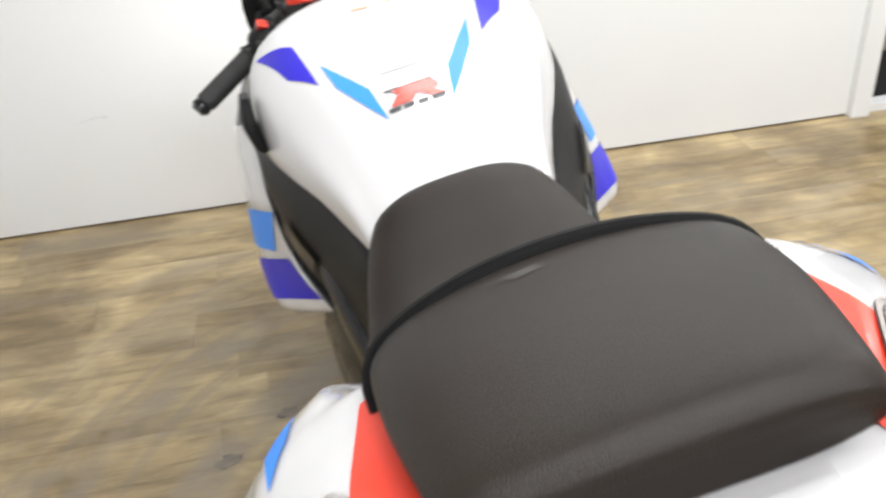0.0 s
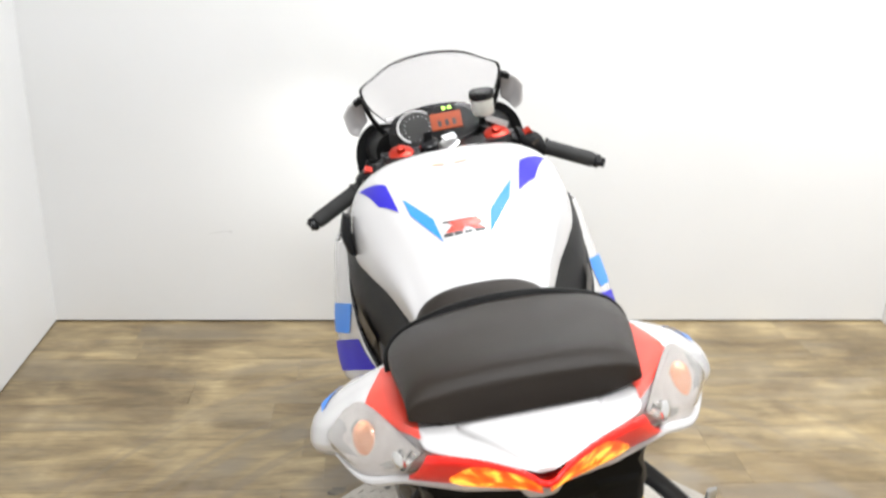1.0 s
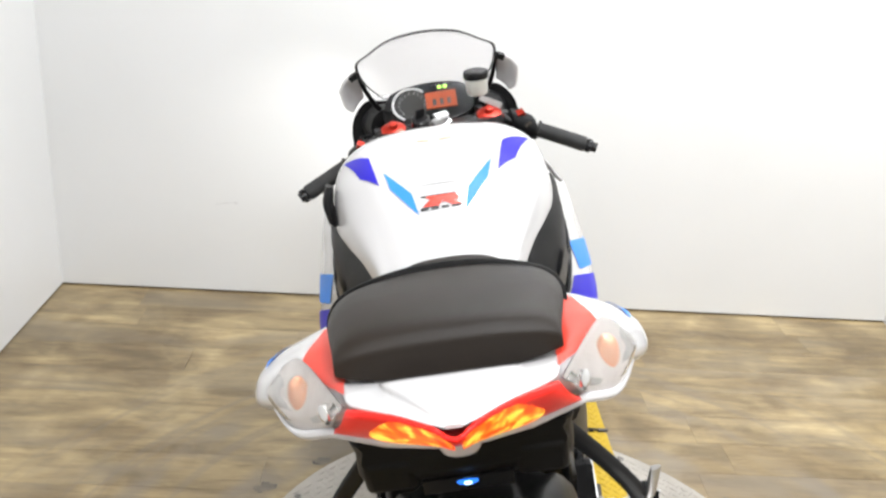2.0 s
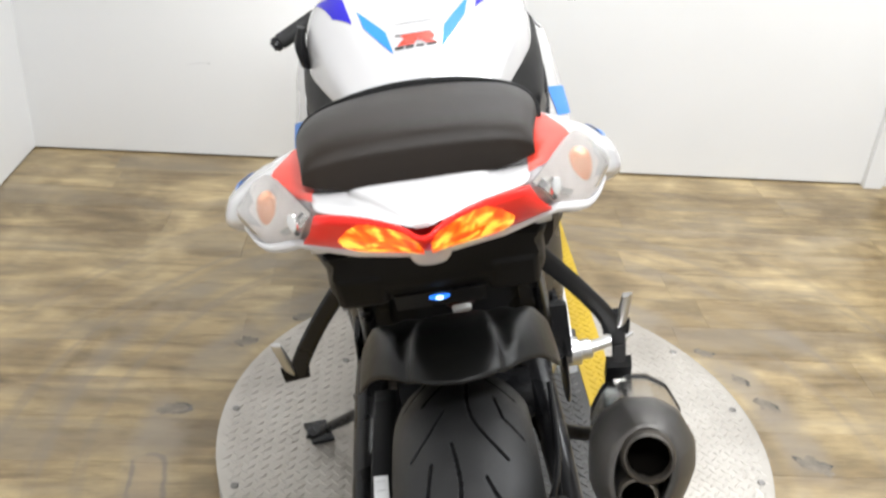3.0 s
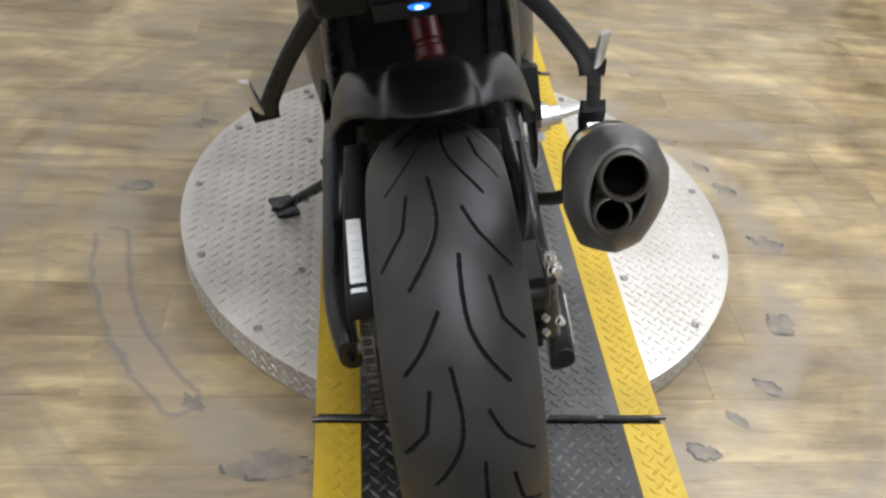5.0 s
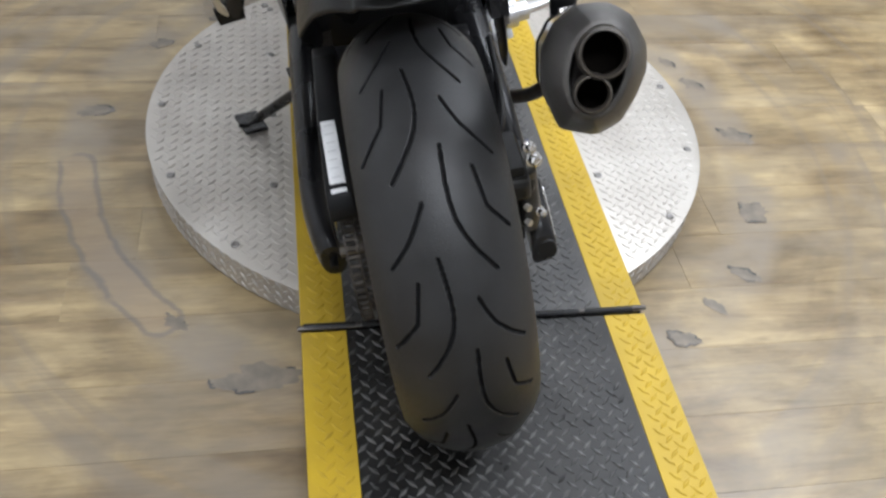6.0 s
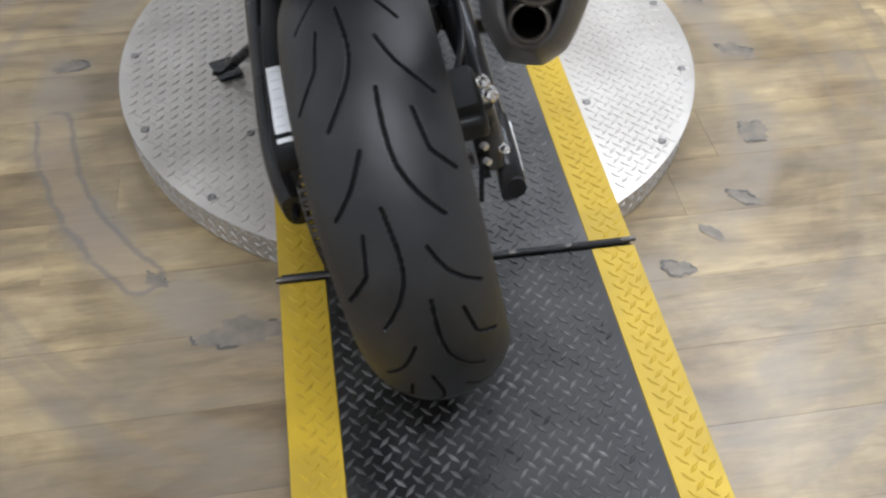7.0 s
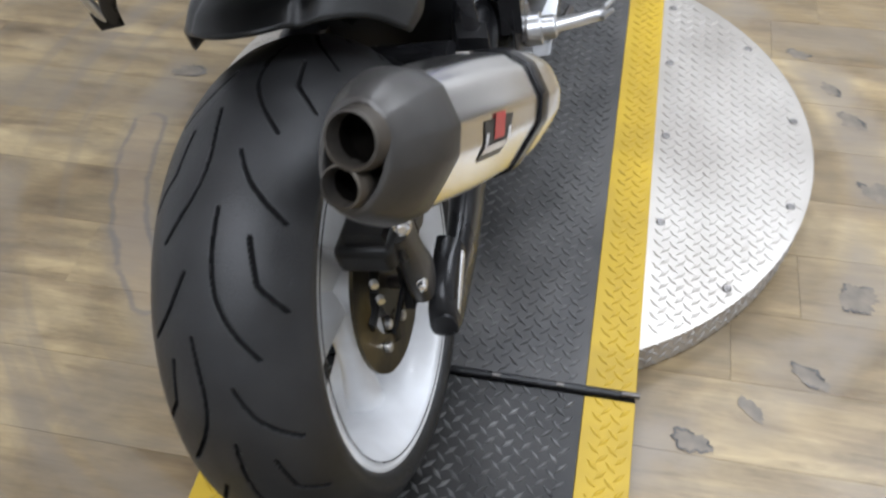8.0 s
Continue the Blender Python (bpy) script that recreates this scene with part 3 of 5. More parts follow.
def wheel(name, centre, r, w, label, grooved):
    """Tyre, white cast rim with five spokes, and hub."""
    rim_r = 0.242 if grooved else 0.216
    cx, cy, cz = centre
    rc = w * 1.12

    def crown(x):
        return r - rc + math.sqrt(rc * rc - x * x)

    rim = part(name, lathe([(s * w * a, rim_r + b) for s, a, b in ((-1, 0.9, 0.0085), (-1, 0.915, 0.0), (-1, 0.87, -0.008), (-1, 0.82, -0.011), (-1, 0.5, -0.032), (1, 0.5, -0.032), (1, 0.82, -0.011), (1, 0.87, -0.008), (1, 0.915, 0.0), (1, 0.9, 0.0085), (1, 0.65, -0.002), (-1, 0.65, -0.002))], centre, (1, 0, 0), 96, closed=True), RIMWHITE, bike, label)
    na = 1440 if grooved else 96
    nx = 190 if grooved else 20
    prof = []
    for j in range(nx + 1):
        x = -w + 2 * w * j / nx
        prof.append((x, crown(x)))
    low = crown(w) - rim_r
    wall = [(w * 1.0, rim_r + low * 0.75), (w * 0.985, rim_r + low * 0.5), (w * 0.95, rim_r + low * 0.3), (w * 0.9, rim_r + 0.004), (w * 0.65, rim_r - 0.001)]
    prof = [(-x, q) for x, q in reversed(wall)] + prof + wall
    rows, cut = [], []
    for i in range(na):
        deg = 360 * i / na
        a = radians(deg)
        row, c = [], []
        for x, q in prof:
            k = 0.0
            if grooved and q > crown(w) - 0.001:
                g = min(depth_of(deg, x), 1.0)
                k = max(0.0, min(1.0, (0.0026 - g) / 0.0013))
            c.append(k)
            q -= 0.0045 * k
            row.append((cx + x, cy - q * math.sin(a), cz + q * math.cos(a)))
        rows.append(row)
        cut.append(c)
    bm = bmesh.new()
    vs = [[bm.verts.new(p) for p in rw] for rw in rows]
    m = len(prof)
    for i in range(na):
        k = (i + 1) % na
        for j in range(m - 1):
            f = bm.faces.new((vs[i][j], vs[i][j + 1], vs[k][j + 1], vs[k][j]))
            if cut[i][j] + cut[i][j + 1] + cut[k][j] + cut[k][j + 1] > 1.2:
                f.material_index = 1
    part("tyre", bm, [RUBBER, GROOVE], rim, "worn black road tyre with curved tread grooves", 50)
    for k in range(5):
        a = 2 * math.pi * k / 5 + 0.35
        u, v = Vector((0, -math.sin(a), math.cos(a))), Vector((0, math.cos(a), math.sin(a)))
        c = Vector(centre)
        secs = []
        for q, half, th in ((0.035, 0.03, 0.03), (0.08, 0.021, 0.026), (0.14, 0.018, 0.022), (rim_r - 0.026, 0.03, 0.03)):
            p = c + u * q
            secs.append([p + v * half + Vector((th * 0.5, 0, 0)), p + Vector((th, 0, 0)), p - v * half + Vector((th * 0.5, 0, 0)), p - v * half - Vector((th * 0.5, 0, 0)), p - Vector((th, 0, 0)), p + v * half - Vector((th * 0.5, 0, 0))])
        part("spoke", loft(secs, 12, 16), RIMWHITE, rim)
    part("hub", lathe([(-0.06, 0), (-0.06, 0.028), (-0.045, 0.045), (0.045, 0.045), (0.06, 0.028), (0.06, 0)], centre, (1, 0, 0), 32), RIMWHITE, rim)
    return rim


GROOVES = [(26.9, LONG_STARBOARD), (32.1, SHORT_STARBOARD), (60.1, CURVE_STARBOARD), (50.4, LONG_PORT), (55.0, SHORT_PORT), (38.6, CURVE_PORT)]
# two tables keep the search short: one line's near places only
TABLE = {}


def depth_of(deg, x):
    key = (round((deg % 45) * 4), round(x * 10000))
    if key not in TABLE:
        TABLE[key] = groove_depth(deg, x)
    return TABLE[key]


rear = wheel("rear_wheel", (RX, RY, RZ), RZ, RW, "white cast rear wheel", True)
front = wheel("front_wheel", (0, 1.5, 0.3), 0.3, 0.06, "white cast front wheel", False)

# rear brake disc, caliper and axle, on the bike's starboard side
part("rim_stripe", lathe([(0.0815, 0.2335), (0.0825, 0.2335), (0.0825, 0.235), (0.0815, 0.235)], (0, RY, RZ), (1, 0, 0), 96, closed=True), GLOSSBLACK, rear, "thin dark line round the rim")
disc = part("brake_disc", lathe([(0.068, 0.07), (0.068, 0.122), (0.073, 0.122), (0.073, 0.07)], (0, RY, RZ), (1, 0, 0), 64, closed=True), DISCMETAL, rear, "worn brown-tinged brake disc", 30)
for k in range(5):
    a = 2 * math.pi * k / 5
    part("disc_carrier", tube([(0.068, RY - 0.04 * math.sin(a), RZ + 0.04 * math.cos(a)), (0.068, RY - 0.085 * math.sin(a + 0.2), RZ + 0.085 * math.cos(a + 0.2))], 0.011, 10), CALIPER, rear)
part("disc_hub", lathe([(0.05, 0), (0.05, 0.05), (0.076, 0.044), (0.076, 0.0)], (0, RY, RZ), (1, 0, 0), 32), CALIPER, rear)
part("axle", tube([(-0.15, RY, RZ), (0.118, RY, RZ)], 0.0095, 16), STEEL, bike)
for y, z in ((-0.002, 0.279), (0.061, 0.266), (0.02, 0.3)):
    part("disc_bolt", lathe([(0.0, 0.0075), (0.006, 0.0075), (0.008, 0.005), (0.008, 0.0)], (0.074, y, z), (1, 0, 0), 12), ALU, disc, "bright disc bolt", 20)
cal = part("brake_caliper", box(0.034, RY - 0.082, RZ + 0.066, 0.106, RY + 0.035, RZ + 0.106), CALIPER, bike, "black rear brake caliper", 50)
soften(cal, 0.01, 3)
part("caliper_bridge", box(0.05, RY - 0.07, RZ + 0.1, 0.098, RY + 0.01, RZ + 0.122), CALIPER, cal)
part("caliper_piston", lathe([(0, 0.022), (0.01, 0.022), (0.014, 0.018), (0.014, 0)], (0.1, RY - 0.04, RZ + 0.075), (1, 0, 0), 24), CALIPER, cal)
part("caliper_piston", lathe([(0, 0.022), (0.01, 0.022), (0.014, 0.018), (0.014, 0)], (0.1, RY + 0.01, RZ + 0.075), (1, 0, 0), 24), CALIPER, cal)
for y, z in ((-0.113, 0.062), (-0.113, 0.09), (0.03, 0.09)):
    part("caliper_bolt", lathe([(0, 0.005), (0.008, 0.005), (0.008, 0.0)], (0.09, RY + y, RZ + z), (0.6, -1, 0), 6), ALU, cal, "", 20)
part("caliper_bracket", turned_box((0.09, 0.05, RZ + 0.02), (0.012, 0.045, 0.12), rot(-14, 0, 0)), PLASTIC, bike)
part("brake_hose", tube([(0.08, 0.08, RZ + 0.11), (0.11, 0.14, RZ + 0.12), (0.13, 0.25, TR + 0.11), (0.14, 0.4, TR + 0.12)], 0.005, 8, 24), PLASTIC, bike)
part("sensor_wire", tube([(0.095, -0.01, RZ - 0.01), (0.11, 0.04, RZ + 0.04), (0.116, 0.12, RZ + 0.06), (0.13, 0.3, TR + 0.1)], 0.0035, 8, 24), PLASTIC, bike)


def swing_arm(s):
    """One beam of the swing arm, with its axle slot."""
    secs = []
    if s > 0:
        line = ((-0.004, 0.129, 0.288, 0.02, 0.012), (0.02, 0.129, 0.29, 0.028, 0.015), (0.08, 0.127, 0.292, 0.034, 0.016), (0.18, 0.123, 0.3, 0.04, 0.018), (0.34, 0.115, 0.35, 0.05, 0.022), (0.52, 0.1, 0.4, 0.06, 0.03))
    else:
        line = ((-0.055, 0.128, TR, 0.03, 0.016), (-0.02, 0.136, TR + 0.002, 0.045, 0.018), (0.06, 0.144, TR + 0.01, 0.05, 0.02), (0.2, 0.138, TR + 0.045, 0.06, 0.022), (0.36, 0.13, TR + 0.075, 0.065, 0.026), (0.52, 0.12, TR + 0.085, 0.06, 0.03))
    for y, x, z, h, w in line:
        secs.append([(s * (x + w), y, z - h * 0.6), (s * (x + w), y, z + h * 0.6), (s * x, y, z + h), (s * (x - w), y, z + h * 0.6), (s * (x - w), y, z - h * 0.6), (s * x, y, z - h)])
    return loft(secs, 24, 24)


arm = part("swing_arm", swing_arm(1), GLOSSBLACK, bike, "black swing arm beam with bare axle adjuster")
part("swing_arm", swing_arm(-1), GLOSSBLACK, bike, "black swing arm beam beside the chain")
part("swing_arm_bridge", tube([(-0.11, 0.42, TR + 0.09), (0.11, 0.42, TR + 0.09)], 0.045, 20), GLOSSBLACK, bike)
part("axle_plate", turned_box((-0.148, -0.015, TR + 0.003), (0.006, 0.05, 0.03), rot(-4, 0, 0)), ALU, bike, "bare aluminium axle adjuster plate")
part("adjuster_bolt", tube([(-0.128, -0.055, TR), (-0.128, -0.07, TR - 0.001)], 0.006, 8), PLASTIC, bike)
part("axle_plate", turned_box((0.143, 0.075, 0.3), (0.003, 0.1, 0.012), rot(3, 0, 0)), STEEL, arm, "dull metal axle adjuster plate")

# chain side
sprocket = part("sprocket", lathe([(-0.092, 0.04), (-0.092, 0.1), (-0.098, 0.1), (-0.098, 0.04)], (0, RY, RZ), (1, 0, 0), 64, closed=True), STEEL, rear, "dark steel sprocket", 30)
bm = bmesh.new()
loop = [(0.105 * math.cos(a), 0.105 * math.sin(a)) for a in [radians(95 + 170 * i / 24) for i in range(25)]]
lead = [(y, -0.105 + (y / 0.55) * 0.07) for y in [0.012 + 0.014 * i for i in range(38)]]
upper = [(y, 0.105 - (y / 0.55) * 0.02) for y in [0.012 + 0.014 * i for i in range(38)]]
links = upper[::-1] + loop + lead
for (y0, z0), (y1, z1) in zip(links, links[1:]):
    if math.hypot(y1 - y0, z1 - z0) < 0.03:
        c, d = Vector((-0.098, RY - 0.045 + (y0 + y1) / 2, RZ - 0.02 + (z0 + z1) / 2)), math.atan2(z1 - z0, y1 - y0)
        for x in (-0.0075, 0.0075):
            turned_box(c + Vector((x, 0, 0)), (0.002, 0.0165, 0.012), Euler((d, 0, 0)).to_matrix(), bm)
        tube([c - Vector((0.009, 0, 0)), c + Vector((0.009, 0, 0))], 0.0045, 6, bm=bm)
tagged(part("chain", bm, CHAIN, bike, "oily drive chain", 25), kind="stuff")
guard = part("chain_guard", loft([[(-0.142, y, z - 0.04), (-0.141, y, z), (-0.134, y, z + 0.006), (-0.11, y, z + 0.006), (-0.104, y, z - 0.002), (-0.103, y, z - 0.03)] for y, z in ((-0.004, TR + 0.11), (0.0, TR + 0.132), (0.022, TR + 0.15), (0.08, TR + 0.156), (0.2, TR + 0.165), (0.36, TR + 0.15))], 24, 20, closed=False), PLASTIC, bike, "black chain guard with a white label")
solid(guard, 0.003)
lab = part("warning_label", decal(guard, [(-0.1365, 0.148, 0.6), (-0.1165, 0.146, 0.6), (-0.112, 0.012, 0.6), (-0.1325, 0.012, 0.6)], (0, 0, -1), 0.0012, 6), LABEL, guard, "white label with fine grey print")
for k in range(7):
    part("print_line", decal(guard, [(-0.132 + 0.0004 * k, 0.138 - 0.017 * k, 0.6), (-0.12 + 0.0004 * k, 0.138 - 0.017 * k, 0.6), (-0.12 + 0.0004 * k, 0.1355 - 0.017 * k, 0.6), (-0.132 + 0.0004 * k, 0.1355 - 0.017 * k, 0.6)], (0, 0, -1), 0.0018, 2), PRINT, lab)
for s in (-1, 1):
    part("subframe_tube", tube([(s * 0.085, 0.08, 0.86), (s * 0.115, 0.22, 0.74), (s * 0.135, 0.36, 0.58), (s * 0.145, 0.44, 0.46)], 0.011, 12, 24), GLOSSBLACK, bike)

# hugger over the rear tyre: a raised middle between two creases, and wings that drop beside the tyre
secs = []
for half in (
        [(0, 0.034, 0.684), (0.03, 0.04, 0.682), (0.052, 0.056, 0.676), (0.06, 0.066, 0.668), (0.08, 0.088, 0.66), (0.11, 0.13, 0.632), (0.136, 0.168, 0.585)],
        [(0, 0.08, 0.694), (0.03, 0.082, 0.693), (0.05, 0.09, 0.689), (0.059, 0.1, 0.68), (0.082, 0.13, 0.675), (0.112, 0.176, 0.64), (0.137, 0.22, 0.58)],
        [(0, 0.14, 0.69), (0.03, 0.141, 0.689), (0.047, 0.146, 0.686), (0.057, 0.152, 0.676), (0.082, 0.19, 0.666), (0.108, 0.24, 0.64), (0.13, 0.28, 0.59)],
        [(0, 0.22, 0.656), (0.03, 0.22, 0.656), (0.044, 0.224, 0.652), (0.055, 0.23, 0.638), (0.08, 0.27, 0.622), (0.102, 0.32, 0.58), (0.12, 0.36, 0.53)],
        [(0, 0.34, 0.58), (0.03, 0.34, 0.58), (0.042, 0.345, 0.575), (0.052, 0.35, 0.57), (0.075, 0.37, 0.56), (0.095, 0.4, 0.53), (0.11, 0.42, 0.48)]):
    secs.append([(-x, y, z) for x, y, z in reversed(half)] + half[1:])
hug = part("rear_hugger", loft(secs, 24, 53, closed=False), HUGGER, bike, "matt black creased hugger over the rear tyre", 22)
solid(hug, 0.004)

# rear shock and its remote canister
shock = part("shock_absorber", tube([(0.0, 0.5, 0.36), (0.0, 0.46, 0.62)], 0.022, 16), GLOSSBLACK, bike)
bm = bmesh.new()
tube([(0.034 * math.cos(i * 0.5), 0.49 - 0.035 * i / 90 + 0.034 * math.sin(i * 0.5), 0.4 + 0.19 * i / 90) for i in range(91)], 0.006, 8, bm=bm)
part("spring", bm, SPRINGRED, shock, "red coil spring")
part("canister", lathe([(-0.03, 0), (-0.03, 0.024), (0.02, 0.026), (0.024, 0.022), (0.03, 0.022), (0.034, 0.026), (0.05, 0.026), (0.055, 0.02), (0.055, 0)], (0.004, 0.442, 0.627), (0.06, -0.64, -0.72), 20), SPRINGRED, bike, "red shock canister with a pale cap")
part("canister_cap", lathe([(0.05, 0.0), (0.05, 0.017), (0.064, 0.0165), (0.067, 0.013), (0.067, 0.0)], (0.004, 0.442, 0.627), (0.06, -0.64, -0.72), 20), LABEL, bike)

# muffler
AX = Vector((0.15, 0.83, -0.53)).normalized()
UPV = Vector((0.0, 0.53, 0.83)).normalized()
SIDE = AX.cross(UPV).normalized()
M0 = Vector((0.169, -0.16, 0.69))


CORNERS = [(-0.8, 0.6), (-0.45, 0.84), (0.15, 0.9), (0.6, 0.78), (0.98, 0.38), (1.03, 0.0), (0.64, -0.78), (0.22, -1.02), (-0.5, -0.98), (-0.92, -0.42), (-1.0, 0.2)]


def oval(d, w, h, tilt=14, round_share=0.0, shift=(0, 0)):
    """A faceted section with soft corners across the muffler's axis, nearer to an ellipse by round_share."""
    out = []
    t = radians(tilt)
    c = M0 + AX * d + SIDE * shift[0] + UPV * shift[1]
    k = len(CORNERS)
    for i in range(k):
        (ax, az), (bx, bz) = CORNERS[i], CORNERS[(i + 1) % k]
        for f in (0.1, 0.5, 0.9):
            x, z = ax + (bx - ax) * f, az + (bz - az) * f
            q = math.hypot(x, z)
            x, z = x * (1 - round_share + round_share / q), z * (1 - round_share + round_share / q)
            x, z = x * w, z * h
            out.append(c + SIDE * (x * math.cos(t) + z * math.sin(t)) + UPV * (-x * math.sin(t) + z * math.cos(t)))
    return out


can = part("muffler", loft([oval(d, 0.0575 * k, 0.074 * k) for d, k in ((0.075, 0.97), (0.2, 1.02), (0.29, 1.0), (0.36, 0.96))], 16, 99), SILVERCAN, bike, "brushed metal muffler with a dark end cap")
part("end_cap", loft([oval(0.096, 0.0592, 0.0758, 14, 0.1), oval(0.08, 0.0588, 0.0755, 14, 0.3), oval(0.06, 0.0555, 0.0725, 14, 0.55), oval(0.036, 0.047, 0.065, 15, 0.75), oval(0.018, 0.0375, 0.0555, 18, 0.8), oval(0.013, 0.032, 0.05, 20, 0.9), oval(0.016, 0.028, 0.046, 20, 1), oval(0.05, 0.027, 0.045, 20, 1), oval(0.052, 0.01, 0.02, 20, 1)], 60, 99), ENDCAP, can, "matt grey tapered end cap", 75)
for c, r in ((Vector((0.176, -0.157, 0.707)) + AX * 0.005, 0.0245), (Vector((0.161, -0.168, 0.667)) - AX * 0.002, 0.0185)):
    part("outlet", lathe([(0.045, r * 0.9), (0.0, r * 0.9), (-0.003, r * 0.96), (-0.002, r * 1.06), (0.004, r * 1.12), (0.016, r * 1.18)], c, AX, 40), BURNT, can, "heat-stained outlet pipe")
    part("bore", lathe([(0.034, 0), (0.034, r * 0.895), (0.016, r * 0.895)], c, AX, 40), SOOT, can)
part("front_cap", loft([oval(0.355, 0.0545, 0.0715), oval(0.39, 0.0525, 0.0685, 14, 0.1), oval(0.425, 0.046, 0.057, 14, 0.4), oval(0.45, 0.034, 0.038, 14, 0.8), oval(0.48, 0.022, 0.024, 14, 1)], 16, 54), SILVERCAN, can)
part("muffler_clamp", loft([oval(0.312, 0.0575, 0.074), oval(0.314, 0.061, 0.0775), oval(0.336, 0.0605, 0.077), oval(0.338, 0.056, 0.072)], 8, 54, caps=False), GLOSSBLACK, can, "black strap clamp")
bmt = M0 + AX * 0.188 + SIDE * 0.2 * (1 if SIDE.x > 0 else -1) + UPV * -0.004
OUT = -SIDE * (1 if SIDE.x > 0 else -1)
badge = part("muffler_badge", decal(can, [bmt + AX * a + UPV * b for a, b in ((0.036, 0.012), (-0.036, 0.012), (-0.03, -0.028), (0.03, -0.028))], OUT, 0.001), BADGE_BLACK, can, "black and red maker's plate")
part("badge_field", decal(can, [bmt + AX * a + UPV * b for a, b in ((0.013, 0.017), (-0.012, 0.017), (-0.012, -0.008), (0.013, -0.008))], OUT, 0.002), BADGE_RED, badge)
part("badge_bar", decal(can, [bmt + AX * a + UPV * b for a, b in ((0.03, -0.012), (-0.03, -0.012), (-0.03, -0.02), (0.03, -0.02))], OUT, 0.002), REFLECTOR, badge)
for a in (-0.03, 0.026):
    part("badge_mark", decal(can, [bmt + AX * (a + p) + UPV * q for p, q in ((0.004, 0.0), (-0.002, 0.0), (-0.002, -0.012), (0.004, -0.012))], OUT, 0.002, 3), LABEL, badge)
part("exhaust_pipe", tube([M0 + AX * 0.44, M0 + AX * 0.5, (0.205, 0.36, 0.28), (0.13, 0.5, 0.19), (0.04, 0.6, 0.18)], [0.019, 0.017, 0.013, 0.014, 0.016], 20, 24), STEEL, bike, "heat-stained exhaust link pipe")

# passenger peg hangers, the port one lowered slightly to fit the camera's view


def up(s):
    return -0.003 if s < 0 else 0.0


for s in (-1, 1):
    h = part("peg_hanger", loft([[Vector((s * (x + a), y + b, z)) for a, b in ((-w, -0.012), (w, -0.012), (w, 0.012), (-w, 0.012))] for x, y, z, w in ((0.072, 0.05, 0.86, 0.014), (0.105, 0.066, 0.805, 0.0115), (0.16, 0.097, 0.725, 0.0095), (0.198, 0.122, 0.66 + up(s), 0.0095), (0.205, 0.126, 0.638 + up(s), 0.0095))], 20, 20), GLOSSBLACK, bike, "black cast passenger peg hanger", 50)
    peg = part("passenger_peg", loft([[(s * (0.212 + 0.003 * k), y0, z), (s * (0.223 + 0.003 * k), y0 + 0.006, z), (s * (0.223 + 0.003 * k), y1, z), (s * (0.212 + 0.003 * k), y1, z)] for k, (z, y0, y1) in enumerate(((0.642 + up(s), 0.112, 0.134), (0.656 + up(s), 0.11, 0.137), (0.67 + up(s), 0.112, 0.135), (0.684 + up(s), 0.118, 0.13)))], 14, 16), ALU, bike, "bare metal folded passenger peg", 60)
    part("peg_pivot", tube([(s * 0.195, 0.122, 0.642 + up(s)), (s * 0.228, 0.122, 0.638 + up(s))], 0.011, 12), PLASTIC, bike)
part("muffler_hanger", loft([[Vector((x + a, y + b, z)) for a, b in ((-0.0075, -0.008), (0.0075, -0.008), (0.0075, 0.008), (-0.0075, 0.008))] for x, y, z in ((0.21, 0.126, 0.66), (0.214, 0.116, 0.62), (0.213, 0.105, 0.575))], 8, 16), GLOSSBLACK, bike)
part("hanger_rubber", turned_box((0.212, 0.104, 0.58), (0.034, 0.026, 0.03), rot(10, 5, 0)), PLASTIC, bike)
part("muffler_lug", turned_box((0.2, 0.1, 0.57), (0.016, 0.02, 0.06), rot(-30, 0, 0)), SILVERCAN, bike)

# ---- tail ----


def flare(x):
    """Tucks the starboard pod in to fit the camera's view."""
    return 0.135 + (x - 0.135) * 0.85 if x > 0.135 else x


def warped(bm):
    for v in bm.verts:
        ahead, out = max(0.0, min(1.0, (v.co.y + 0.07) / 0.1)), max(0.0, min(1.0, (abs(v.co.x) - 0.1) / 0.05))
        v.co.z -= 0.018 * ahead * out + 0.07 * max(0.0, min(1.0, (v.co.y - 0.02) / 0.07)) * (1 - out)
        v.co.x = flare(v.co.x)
    return bm


